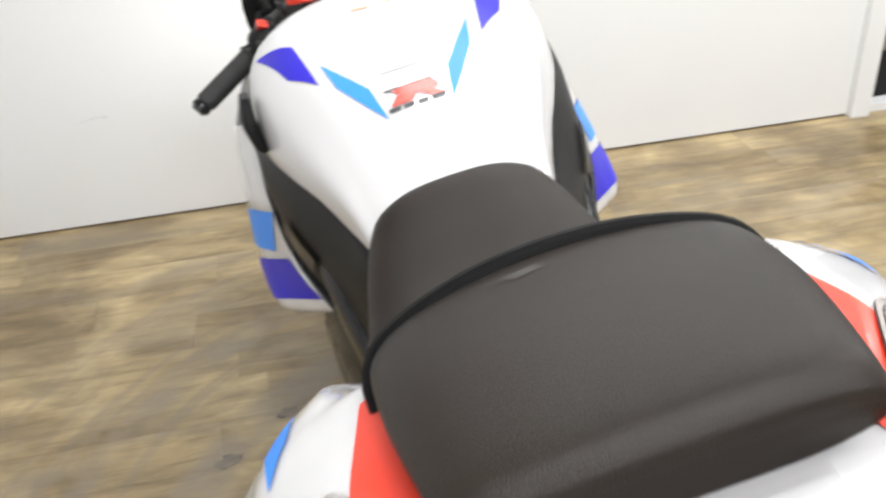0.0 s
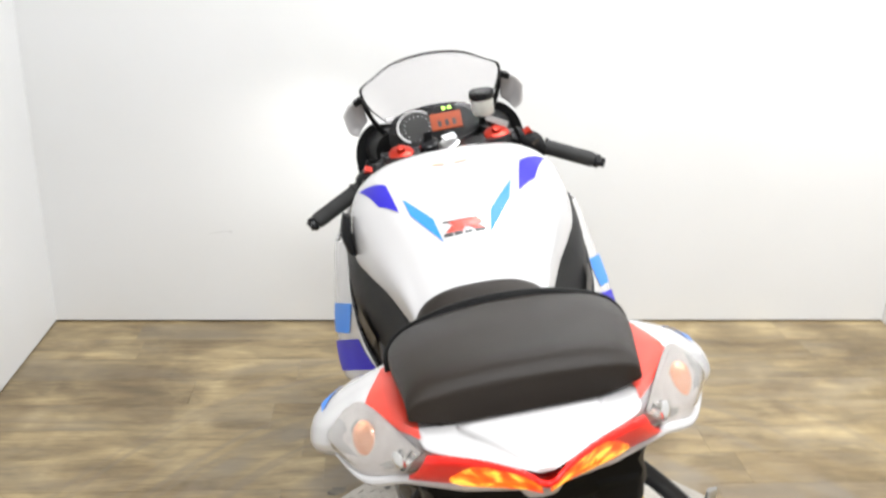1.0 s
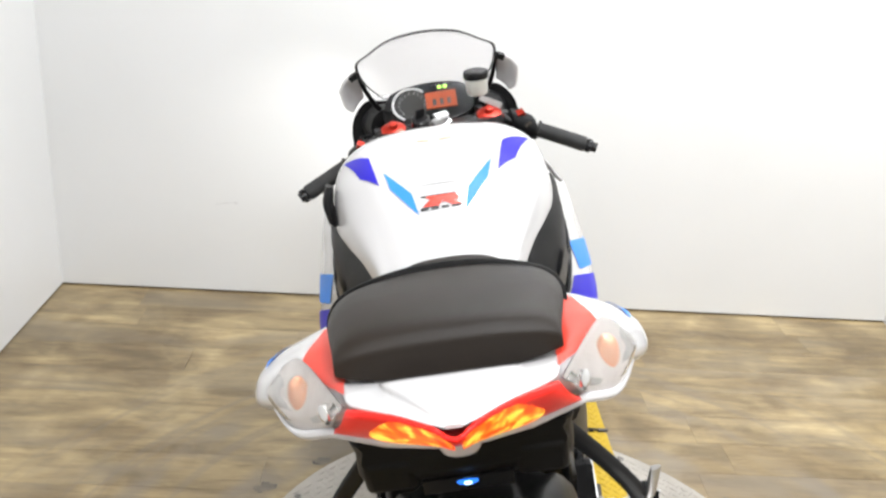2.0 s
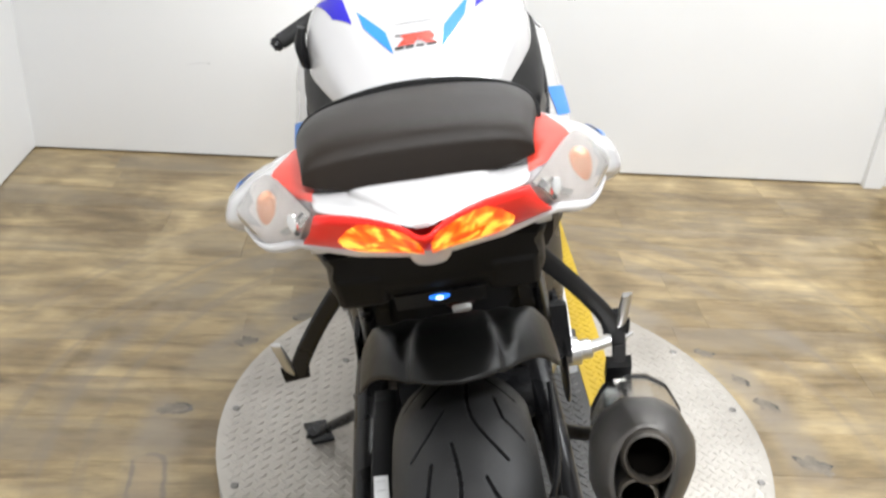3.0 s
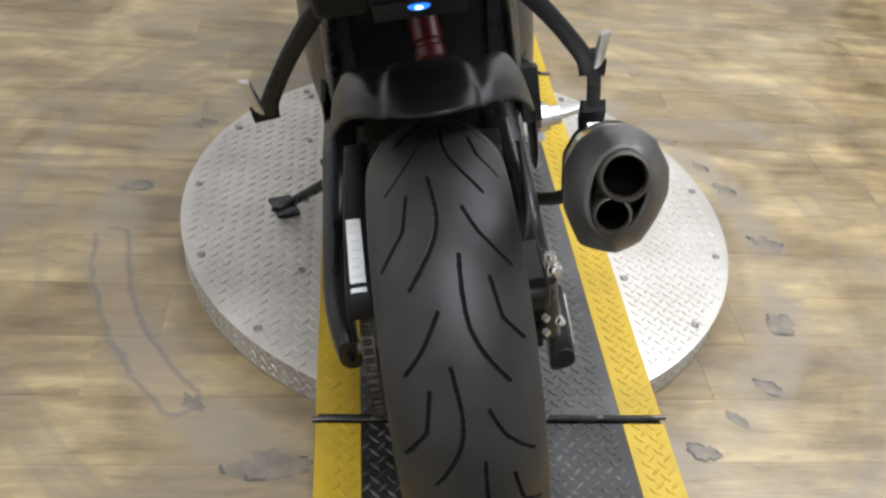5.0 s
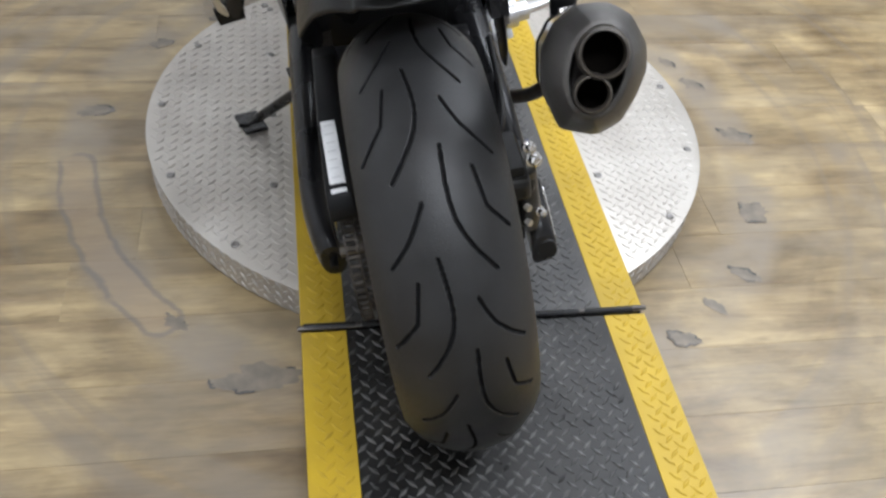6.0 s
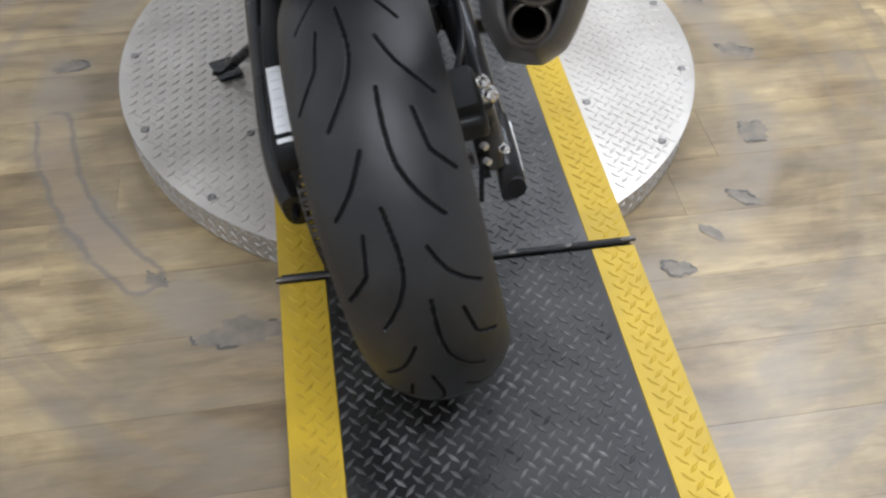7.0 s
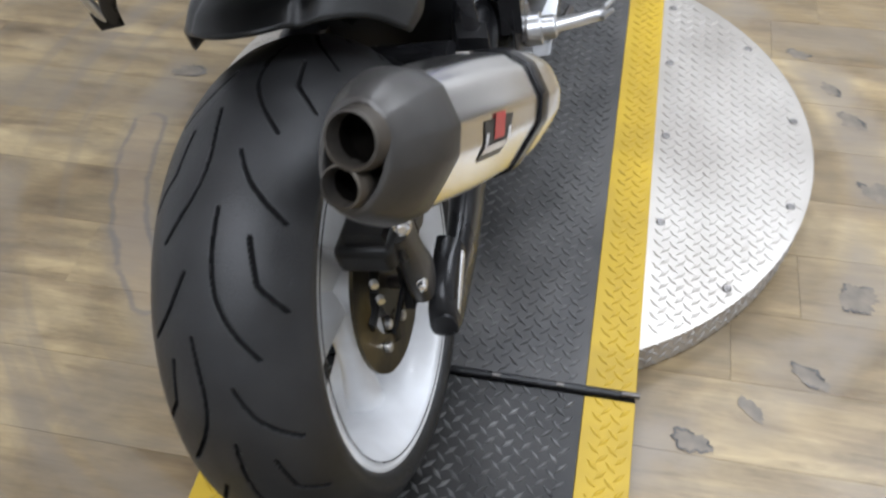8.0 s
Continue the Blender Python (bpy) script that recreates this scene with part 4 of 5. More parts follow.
tail = part("tail_fairing", warped(loft([mirrored(y, h) for y, h in (
    (0.36, [(0, 0.84), (0.03, 0.84), (0.05, 0.84), (0.07, 0.84), (0.1, 0.82), (0.115, 0.78), (0.1, 0.74), (0, 0.73)]),
    (0.2, [(0, 0.9), (0.05, 0.9), (0.07, 0.9), (0.09, 0.9), (0.125, 0.885), (0.145, 0.85), (0.12, 0.81), (0, 0.8)]),
    (0.1, [(0, 0.98), (0.055, 0.978), (0.07, 0.976), (0.1, 0.97), (0.148, 0.955), (0.18, 0.92), (0.15, 0.875), (0, 0.86)]),
    (0.03, [(0, 1.01), (0.06, 1.009), (0.07, 1.007), (0.106, 1.0), (0.158, 0.99), (0.2, 0.955), (0.18, 0.915), (0, 0.89)]),
    (-0.03, [(0, 1.016), (0.062, 1.016), (0.07, 1.014), (0.106, 1.011), (0.152, 1.002), (0.194, 0.966), (0.178, 0.93), (0, 0.915)]),
    (-0.09, [(0, 1.018), (0.066, 1.018), (0.073, 1.018), (0.104, 1.018), (0.132, 1.014), (0.158, 0.985), (0.152, 0.958), (0, 0.945)]),
    (-0.15, [(0, 1.022), (0.06, 1.022), (0.07, 1.022), (0.092, 1.026), (0.104, 1.026), (0.12, 1.002), (0.12, 0.975), (0, 0.97)]),
    (-0.185, [(0, 1.0385), (0.054, 1.0385), (0.062, 1.038), (0.08, 1.038), (0.088, 1.038), (0.094, 1.03), (0.096, 1.002), (0, 0.988)]),
    (-0.215, [(0, 1.056), (0.046, 1.055), (0.054, 1.046), (0.07, 1.044), (0.082, 1.04), (0.08, 1.034), (0.06, 1.02), (0, 1.0)]),
    (-0.25, [(0, 1.06), (0.026, 1.059), (0.033, 1.053), (0.044, 1.051), (0.052, 1.048), (0.048, 1.044), (0.03, 1.042), (0, 1.04)]),
    (-0.288, [(0, 1.0545), (0.003, 1.0545), (0.005, 1.054), (0.007, 1.053), (0.008, 1.0525), (0.007, 1.052), (0.005, 1.051), (0, 1.051)]))], 72, 84)), WHITE, bike, "white tail fairing with a pointed creased cowl and flared lamp pods", 28)
LT = [(0.084, -0.222, 1.039), (0.047, -0.255, 1.05), (0.016, -0.283, 1.052), (0.0, -0.295, 1.047), (-0.016, -0.283, 1.052), (-0.047, -0.255, 1.05), (-0.084, -0.222, 1.039)]
LB = [(0.105, -0.178, 0.99), (0.06, -0.196, 0.987), (0.02, -0.205, 0.985), (0.0, -0.207, 0.984), (-0.02, -0.205, 0.985), (-0.06, -0.196, 0.987), (-0.105, -0.178, 0.99)]


def lamp_band(u0, u1, out, lift=0.0, oval_ends=False):
    n = 18
    a, b = glide(LT, 97), glide(LB, 97)
    rows = []
    for i in range(n + 1):
        k = (u0 + (u1 - u0) * i / n) * 96
        j = min(int(k), 95)
        p, q = a[j].lerp(a[j + 1], k - j), b[j].lerp(b[j + 1], k - j)
        h = (1 - abs(2 * i / n - 1) ** 4.5) ** 0.42 * 0.98 + 0.02 if oval_ends else 1.0
        rows.append([p.lerp(q, 0.5 + h * (v / 6 - 0.5)) + Vector((0, -0.6, -0.78)) * (lift + out * math.sin(math.pi * v / 6)) for v in range(7)])
    return net(rows)


lens_band = part("red_lens", lamp_band(0.0, 1.0, 0.004), REDLENS, bike, "red wraparound tail lens")
solid(lens_band, 0.004)
for u0, u1 in ((0.095, 0.47), (0.53, 0.905)):
    part("lit_lens", lamp_band(u0, u1, 0.006, 0.0055, True), ORANGE, lens_band, "lit orange tail lamp")
part("tail_nub", loft([[(x * k, -0.206 - 0.006 * q, 0.98 + z * k) for x, z in ((-0.016, 0.01), (0.016, 0.01), (0.012, -0.012), (-0.012, -0.012))] for k, q in ((1.1, 0), (1.0, 1), (0.7, 1.6))], 6, 16), WHITE, bike)
edge = []
for s in (-1, 1):
    high = [(s * 0.088, -0.214, 1.037), (s * 0.134, -0.092, 1.018), (s * 0.154, -0.07, 1.004), (s * 0.173, -0.055, 0.98)]
    lo = [(s * 0.107, -0.178, 0.992), (s * 0.135, -0.15, 0.974), (s * 0.153, -0.12, 0.965), (s * 0.171, -0.08, 0.962)]
    a, b = ([Vector((flare(p.x), p.y, p.z)) for p in glide(q, 16)] for q in (high, lo))
    edge.append(b)
    way = Vector((s * 0.75, -0.5, 0.2))

    def pod(out):
        return net([[p.lerp(q, v / 10) + way * out * math.sin(math.pi * v / 10) * math.sin(math.pi * (0.12 + 0.7 * i / 15)) for v in range(11)] for i, (p, q) in enumerate(zip(a, b))])

    lens = part("turn_signal", pod(0.016), CLEARLENS, bike, "clear turn signal lens over an amber bulb")
    solid(lens, 0.002)
    part("reflector", pod(0.003), REFLECTOR, lens)
    part("bulb", lathe([(0, 0), (0.0, 0.019), (0.004, 0.0175), (0.007, 0.012), (0.008, 0)], (flare(s * 0.137), -0.118, 0.995), way, 24), AMBER, lens, "amber bulb")
    part("bulb_cap", lathe([(0, 0), (0.0, 0.008), (0.008, 0.008), (0.01, 0.0)], (s * 0.103, -0.184, 1.014), way, 16), CHROME, lens)
    tri = [(s * 0.106, 0.0), (s * 0.122, -0.006), (s * 0.135, -0.086), (s * 0.086, -0.2)]
    part("red_panel", decal(tail, [(flare(x), y, 1.2) for x, y in tri], (0, 0, -1), 0.0018, 12), RED, tail, "red film panel beside the seat")
    part("blue_panel", decal(tail, [(flare(s * x), y, 1.2) for x, y in ((0.1685, 0.068), (0.172, 0.02), (0.184, -0.02), (0.189, 0.03))], (0, 0, -1), 0.0016, 8), SKY, tail, "light blue film streak")
rim_path = [p + Vector((0, 0, -0.004)) for p in reversed(edge[0])] + [Vector(p) + Vector((0, -0.001, -0.005)) for p in reversed(LB)][1:-1] + [p + Vector((0, 0, -0.004)) for p in edge[1]]
part("lower_lip", tube(rim_path, [0.002 + 0.0035 * min(1, i / 12, (len(rim_path) - 1 - i) / 12) for i in range(len(rim_path))], 10), WHITE, tail, "white lip below the tail lens")


def rearward(pts):
    """The passenger seat climbs towards the tail, stretched to fit the camera's view."""
    return [(x, y * 1.2, z - 0.107 * y) if y < 0 else (x, y, z) for x, y, z in pts]


# seats
pill = part("passenger_seat", loft([rearward(mirrored(y, h)) for y, h in (
    (-0.152, [(0, 1.034), (0.05, 1.032), (0.088, 1.028), (0.092, 1.022), (0.06, 1.012), (0, 1.012)]),
    (-0.148, [(0, 1.052), (0.05, 1.05), (0.086, 1.044), (0.093, 1.03), (0.06, 1.008), (0, 1.008)]),
    (-0.128, [(0, 1.066), (0.05, 1.064), (0.086, 1.056), (0.097, 1.036), (0.07, 1.004), (0, 1.004)]),
    (-0.07, [(0, 1.068), (0.055, 1.066), (0.094, 1.056), (0.106, 1.032), (0.07, 1.0), (0, 1.0)]),
    (-0.01, [(0, 1.062), (0.055, 1.059), (0.096, 1.047), (0.109, 1.02), (0.07, 0.99), (0, 0.99)]),
    (0.02, [(0, 1.055), (0.055, 1.05), (0.09, 1.036), (0.1, 1.012), (0.07, 0.985), (0, 0.985)]))], 36, 56), SEAT, bike, "charcoal vinyl passenger seat pad")
lip = [(-0.112, -0.035, 1.002), (-0.11, -0.01, 1.022), (-0.094, 0.008, 1.038), (-0.05, 0.021, 1.05), (0, 0.025, 1.054), (0.05, 0.021, 1.05), (0.094, 0.008, 1.038), (0.11, -0.01, 1.022), (0.112, -0.035, 1.002)]
part("seat_edge", tube(lip, [0.004, 0.006, 0.007, 0.0075, 0.0075, 0.0075, 0.007, 0.006, 0.004], 10, 60), LIPBLACK, bike, "black front edge trim of the seat")
part("seat_back", loft([[(x, y, z) for x, z in ((-0.1, a), (-0.05, a + 0.018), (0, a + 0.022), (0.05, a + 0.018), (0.1, a), (0.11, a - 0.03), (0.1, b), (0, b), (-0.1, b), (-0.11, a - 0.03))] for y, a, b in ((-0.02, 1.02, 0.9), (0.02, 1.03, 0.88), (0.05, 0.97, 0.84))], 10, 40), SEAT, bike)
rider = part("rider_seat", loft([mirrored(y, h) for y, h in (
    (0.02, [(0, 0.99), (0.085, 0.985), (0.112, 0.96), (0.12, 0.85), (0, 0.84)]),
    (0.1, [(0, 0.905), (0.09, 0.91), (0.138, 0.895), (0.14, 0.84), (0, 0.82)]),
    (0.2, [(0, 0.848), (0.09, 0.85), (0.142, 0.842), (0.13, 0.8), (0, 0.79)]),
    (0.3, [(0, 0.852), (0.09, 0.852), (0.128, 0.836), (0.12, 0.79), (0, 0.78)]),
    (0.38, [(0, 0.884), (0.08, 0.88), (0.112, 0.855), (0.1, 0.79), (0, 0.78)]),
    (0.425, [(0, 0.906), (0.062, 0.9), (0.095, 0.872), (0.09, 0.8), (0, 0.79)]),
    (0.445, [(0, 0.9), (0.05, 0.893), (0.08, 0.868), (0.075, 0.8), (0, 0.8)]))], 40, 56), SEAT, bike, "charcoal vinyl rider seat with a raised nose")

part("seat_mark", decal(pill, [(x, y, 1.3) for x, y in ((-0.027, 0.0), (-0.008, 0.004), (-0.006, -0.004), (-0.022, -0.008))], (0, 0, -1), 0.0006, 4), mat("pale_seat_mark", (0.05, 0.046, 0.04), 0.5, 0, (0.025, 0.022, 0.019), 90), pill, "small pale mark")

# under the tail
tray = part("under_tray", loft([mirrored(y, h) for y, h in (
    (-0.146, [(0, 0.945), (0.085, 0.945), (0.09, 0.935), (0.085, 0.912), (0, 0.905)]),
    (-0.12, [(0, 0.945), (0.095, 0.945), (0.1, 0.92), (0.09, 0.878), (0, 0.871)]),
    (-0.05, [(0, 0.94), (0.1, 0.94), (0.105, 0.905), (0.095, 0.855), (0, 0.846)]),
    (0.05, [(0, 0.88), (0.1, 0.88), (0.105, 0.86), (0.09, 0.82), (0, 0.81)]),
    (0.25, [(0, 0.74), (0.1, 0.74), (0.105, 0.73), (0.085, 0.69), (0, 0.68)]),
    (0.45, [(0, 0.71), (0.1, 0.71), (0.105, 0.7), (0.085, 0.66), (0, 0.64)]))], 24, 40), PLASTIC, bike, "black under-tail tray")
for s in (-1, 1):
    soften(part("tray_block", turned_box((s * 0.07, -0.119, 0.904), (0.05, 0.05, 0.05), rot(14, 0, 0)), PLASTIC, tray), 0.009, 3)
    part("tray_clip", turned_box((s * 0.098, -0.12, 0.95), (0.016, 0.02, 0.012), rot(0, s * 10, s * 30)), ALU, tray, "bare metal bracket")
part("plate_lamp_housing", turned_box((0, -0.12, 0.879), (0.085, 0.03, 0.024), rot(20, 0, 0)), GLOSSBLACK, bike)
lamp = part("plate_lamp", loft([[(-0.001 + 0.0105 * k * math.cos(a), -0.135 - q, 0.878 + 0.0042 * k * math.sin(a)) for a in [2 * math.pi * i / 12 for i in range(12)]] for q, k in ((0, 1), (0.002, 0.9), (0.004, 0.4))], 6, 24), PLATELAMP, bike, "lit bluish number plate lamp")
part("plate_lamp_core", loft([[(-0.001 + 0.004 * k * math.cos(a), -0.1385 - q, 0.878 + 0.0022 * k * math.sin(a)) for a in [2 * math.pi * i / 12 for i in range(12)]] for q, k in ((0, 1), (0.001, 0.9), (0.0018, 0.4))], 6, 16), LAMPCORE, lamp)

# ---- tank, panels and fairing ----
tank = part("fuel_tank", loft([mirrored(y, h) for y, h in (
    (0.385, [(0, 0.872), (0.05, 0.87), (0.085, 0.862), (0.1, 0.846), (0.09, 0.8), (0, 0.78)]),
    (0.41, [(0, 0.89), (0.055, 0.888), (0.085, 0.878), (0.1, 0.86), (0.09, 0.8), (0, 0.76)]),
    (0.46, [(0, 0.916), (0.058, 0.913), (0.09, 0.905), (0.112, 0.886), (0.1, 0.81), (0, 0.74)]),
    (0.53, [(0, 0.948), (0.055, 0.945), (0.1, 0.937), (0.135, 0.905), (0.12, 0.82), (0, 0.72)]),
    (0.61, [(0, 0.982), (0.07, 0.982), (0.12, 0.976), (0.163, 0.928), (0.15, 0.83), (0, 0.7)]),
    (0.69, [(0, 1.002), (0.075, 1.006), (0.138, 1.0), (0.186, 0.945), (0.17, 0.84), (0, 0.7)]),
    (0.78, [(0, 1.016), (0.072, 1.02), (0.132, 1.014), (0.182, 0.965), (0.175, 0.85), (0, 0.7)]),
    (0.85, [(0, 1.018), (0.062, 1.016), (0.11, 1.004), (0.15, 0.965), (0.15, 0.85), (0, 0.7)]),
    (0.9, [(0, 1.0), (0.05, 0.996), (0.085, 0.982), (0.115, 0.945), (0.12, 0.85), (0, 0.7)]))], 56, 80), WHITE, bike, "glossy white fuel tank with blue chevrons and a red emblem")


def on_tank(name, pts, m, label, lift=0.0012):
    return part(name, decal(tank, [(x, y, 1.4) for x, y in pts], (0, 0, -1), lift, 10), m, tank, label)


for s in (-1, 1):
    on_tank("light_blue_stripe", [(s * 0.091, 0.643), (s * 0.046, 0.578), (s * 0.037, 0.529), (s * 0.081, 0.597)], SKY, "light blue film chevron")
    on_tank("deep_blue_stripe", [(s * 0.166, 0.746), (s * 0.116, 0.7), (s * 0.099, 0.61), (s * 0.131, 0.645)], BLUE, "deep blue film chevron")
for pts in ([(-0.024, 0.565), (0.024, 0.566), (0.03, 0.556), (-0.016, 0.555)], [(-0.02, 0.556), (0.004, 0.556), (-0.004, 0.543), (-0.031, 0.543)], [(0.004, 0.556), (0.03, 0.556), (0.026, 0.55), (0.002, 0.55)], [(0.006, 0.551), (0.02, 0.551), (0.033, 0.542), (0.016, 0.542)]):
    on_tank("red_emblem", pts, RED, "red emblem stroke", 0.0018)
for pts in ([(-0.034, 0.568), (0.022, 0.569), (0.026, 0.566), (-0.03, 0.565)], [(-0.034, 0.542), (-0.02, 0.542), (-0.021, 0.536), (-0.034, 0.536)], [(-0.017, 0.542), (-0.004, 0.542), (-0.005, 0.536), (-0.018, 0.536)], [(0.0, 0.542), (0.012, 0.542), (0.011, 0.536), (-0.001, 0.536)], [(0.016, 0.542), (0.034, 0.543), (0.03, 0.537), (0.015, 0.536)]):
    on_tank("emblem_border", pts, BADGE_BLACK, "dark emblem edging", 0.0012)
on_tank("tank_text_bar", [(-0.029, 0.5975), (0.032, 0.5975), (0.032, 0.5945), (-0.029, 0.5945)], PRINT, "thin grey printed line")
for x in (-0.022, 0.018):
    on_tank("tank_text_bar", [(x - 0.01, 0.757), (x + 0.012, 0.757), (x + 0.012, 0.75), (x - 0.01, 0.75)], AMBER, "small reddish printed mark")

for s in (-1, 1):
    upper = [(0.188, 0.73, 0.935), (0.18, 0.67, 0.915), (0.158, 0.6, 0.905), (0.132, 0.53, 0.892), (0.11, 0.46, 0.872), (0.098, 0.4, 0.852), (0.085, 0.36, 0.835)]
    lower = [(0.208, 0.86, 0.86), (0.212, 0.77, 0.812), (0.207, 0.7, 0.778), (0.196, 0.645, 0.75), (0.18, 0.6, 0.725), (0.158, 0.54, 0.7), (0.13, 0.42, 0.69)]
    rows = []
    for u, l in zip(glide(upper, 28), glide(lower, 28)):
        rows.append([Vector((s * (p.x + 0.012 * math.sin(math.pi * k / 10)), p.y, p.z)) for k, p in ((k, u.lerp(l, k / 10)) for k in range(11))])
    knee = part("frame_cover", net(rows), PLASTIC, bike, "black frame cover below the tank")
    solid(knee, 0.006)
    part("cover_edge", tube([(s * (x + 0.003), y, z) for x, y, z in lower], 0.0045, 8, 40), GLOSSBLACK, knee, "glossy black edge strip")
    a, b = rows[10], rows[16]
    part("cover_plate", net([[rows[i][6] + Vector((s * 0.006, 0, 0.004)), rows[i][8] + Vector((s * 0.006, 0, 0.004))] for i in range(11, 18)]), STEEL, knee, "dull metal strip on the cover")
    if s < 0:
        part("knee_pad", loft([[(s * 0.186, 0.645, 0.91), (s * 0.196, 0.65, 0.915), (s * 0.2, 0.675, 0.91), (s * 0.186, 0.68, 0.905)], [(s * 0.19, 0.65, 0.945), (s * 0.202, 0.655, 0.948), (s * 0.205, 0.69, 0.945), (s * 0.188, 0.69, 0.94)], [(s * 0.188, 0.68, 0.972), (s * 0.196, 0.685, 0.974), (s * 0.198, 0.71, 0.972), (s * 0.186, 0.71, 0.967)]], 12, 16), PLASTIC, bike)
    side = part("side_fairing", loft([[(s * x, y, z) for x, y, z in q] for q in (
        [(0.21, 0.9, 0.885), (0.212, 0.86, 0.855), (0.216, 0.77, 0.81), (0.2, 0.645, 0.748), (0.176, 0.588, 0.712), (0.17, 0.585, 0.7)],
        [(0.234, 0.95, 0.845), (0.238, 0.91, 0.82), (0.242, 0.84, 0.78), (0.236, 0.74, 0.72), (0.222, 0.665, 0.682), (0.212, 0.66, 0.668)],
        [(0.249, 1.0, 0.83), (0.256, 0.97, 0.8), (0.262, 0.92, 0.75), (0.264, 0.82, 0.69), (0.258, 0.742, 0.656), (0.246, 0.74, 0.635)],
        [(0.248, 1.08, 0.82), (0.26, 1.05, 0.78), (0.27, 1.0, 0.72), (0.272, 0.93, 0.66), (0.268, 0.88, 0.62), (0.255, 0.87, 0.6)],
        [(0.212, 1.25, 0.85), (0.228, 1.24, 0.8), (0.235, 1.22, 0.74), (0.235, 1.18, 0.64), (0.228, 1.12, 0.56), (0.21, 1.1, 0.52)],
        [(0.13, 1.44, 0.87), (0.14, 1.48, 0.85), (0.15, 1.48, 0.82), (0.14, 1.45, 0.74), (0.12, 1.4, 0.64), (0.09, 1.36, 0.56)])], 36, 36, closed=False), WHITE, bike, "white side fairing with two blue blocks")
    solid(side, 0.004, -1 if s > 0 else 1)
    W = (-s * 0.5, 0.8, -0.33)
    wv = Vector(W).normalized()
    for nm, pts, m, lb in (("light_blue_block", ((0.265, 0.92, 0.725), (0.218, 0.735, 0.79), (0.222, 0.745, 0.728), (0.268, 0.895, 0.675)), SKY, "light blue film block"), ("deep_blue_block", ((0.27, 0.87, 0.665), (0.212, 0.675, 0.745), (0.18, 0.6, 0.715), (0.259, 0.738, 0.66)), BLUE, "deep blue film block")):
        part(nm, decal(side, [Vector((s * x, y, z)) for x, y, z in pts], W, 0.0014, 10), m, side, lb)

# engine mass and frame that close the view down past the panels
part("headlight", lathe([(0, 0), (0, 0.05), (-0.03, 0.055), (-0.05, 0.04)], (-0.0, 1.585, 0.86), (0, 1, -0.1), 24), LABEL, bike, "lit headlight lens under the nose")
part("engine", loft([mirrored(y, h) for y, h in (
    (0.42, [(0, 0.7), (0.11, 0.68), (0.13, 0.5), (0.1, 0.28), (0, 0.24)]),
    (0.6, [(0, 0.74), (0.16, 0.7), (0.2, 0.5), (0.15, 0.24), (0, 0.2)]),
    (0.85, [(0, 0.78), (0.17, 0.74), (0.21, 0.5), (0.15, 0.22), (0, 0.18)]),
    (1.05, [(0, 0.8), (0.15, 0.74), (0.18, 0.5), (0.12, 0.26), (0, 0.22)]))], 20, 40), GLOSSBLACK, bike, "black engine block between the fairings")
for s in (-1, 1):
    part("frame_spar", loft([[(s * (x + a), y, z + b) for a, b in ((-0.015, -h), (0.015, -h), (0.018, h), (-0.012, h))] for x, y, z, h in ((0.12, 0.4, 0.6, 0.07), (0.15, 0.55, 0.72, 0.06), (0.16, 0.75, 0.8, 0.06), (0.1, 1.0, 0.86, 0.05), (0.05, 1.08, 0.88, 0.05))], 20, 20), GLOSSBLACK, bike)
nose = part("nose_fairing", loft([mirrored(y, h) for y, h in (
    (1.27, [(0, 1.0), (0.1, 1.0), (0.155, 1.0), (0.19, 0.93), (0.16, 0.75), (0, 0.7)]),
    (1.36, [(0, 1.0), (0.1, 1.0), (0.15, 0.99), (0.18, 0.92), (0.14, 0.76), (0, 0.72)]),
    (1.47, [(0, 0.97), (0.08, 0.96), (0.12, 0.94), (0.14, 0.88), (0.1, 0.78), (0, 0.75)]),
    (1.56, [(0, 0.92), (0.05, 0.91), (0.08, 0.89), (0.09, 0.86), (0.06, 0.8), (0, 0.78)]),
    (1.6, [(0, 0.88), (0.02, 0.88), (0.03, 0.87), (0.03, 0.85), (0.02, 0.83), (0, 0.83)]))], 24, 48), WHITE, bike, "white nose fairing")

plate = [(x, z) for x, z in ((0, 1.004), (0.1, 1.004), (0.158, 1.004), (0.194, 0.93), (0.163, 0.746), (0, 0.696))]
part("inner_panel", loft([mirrored(y, plate) for y in (1.252, 1.264)], 3, 48), PLASTIC, bike, "black panel behind the instruments")

# ---- cockpit ----
screen = part("windscreen", loft([[(x, y, z) for x, y, z in q] for q in (
    [(-0.108, 1.2, 1.02), (-0.07, 1.26, 1.0), (0, 1.285, 0.99), (0.07, 1.26, 1.0), (0.108, 1.2, 1.02)],
    [(-0.14, 1.14, 1.07), (-0.085, 1.225, 1.065), (0, 1.255, 1.06), (0.085, 1.225, 1.065), (0.14, 1.14, 1.07)],
    [(-0.148, 1.1, 1.118), (-0.09, 1.175, 1.13), (0, 1.205, 1.13), (0.09, 1.175, 1.13), (0.148, 1.1, 1.118)],
    [(-0.118, 1.08, 1.14), (-0.07, 1.12, 1.16), (0, 1.14, 1.166), (0.07, 1.12, 1.16), (0.118, 1.08, 1.14)])], 24, 40, closed=False), SCREEN, bike, "clear windscreen with a dark rim")
solid(screen, 0.003)
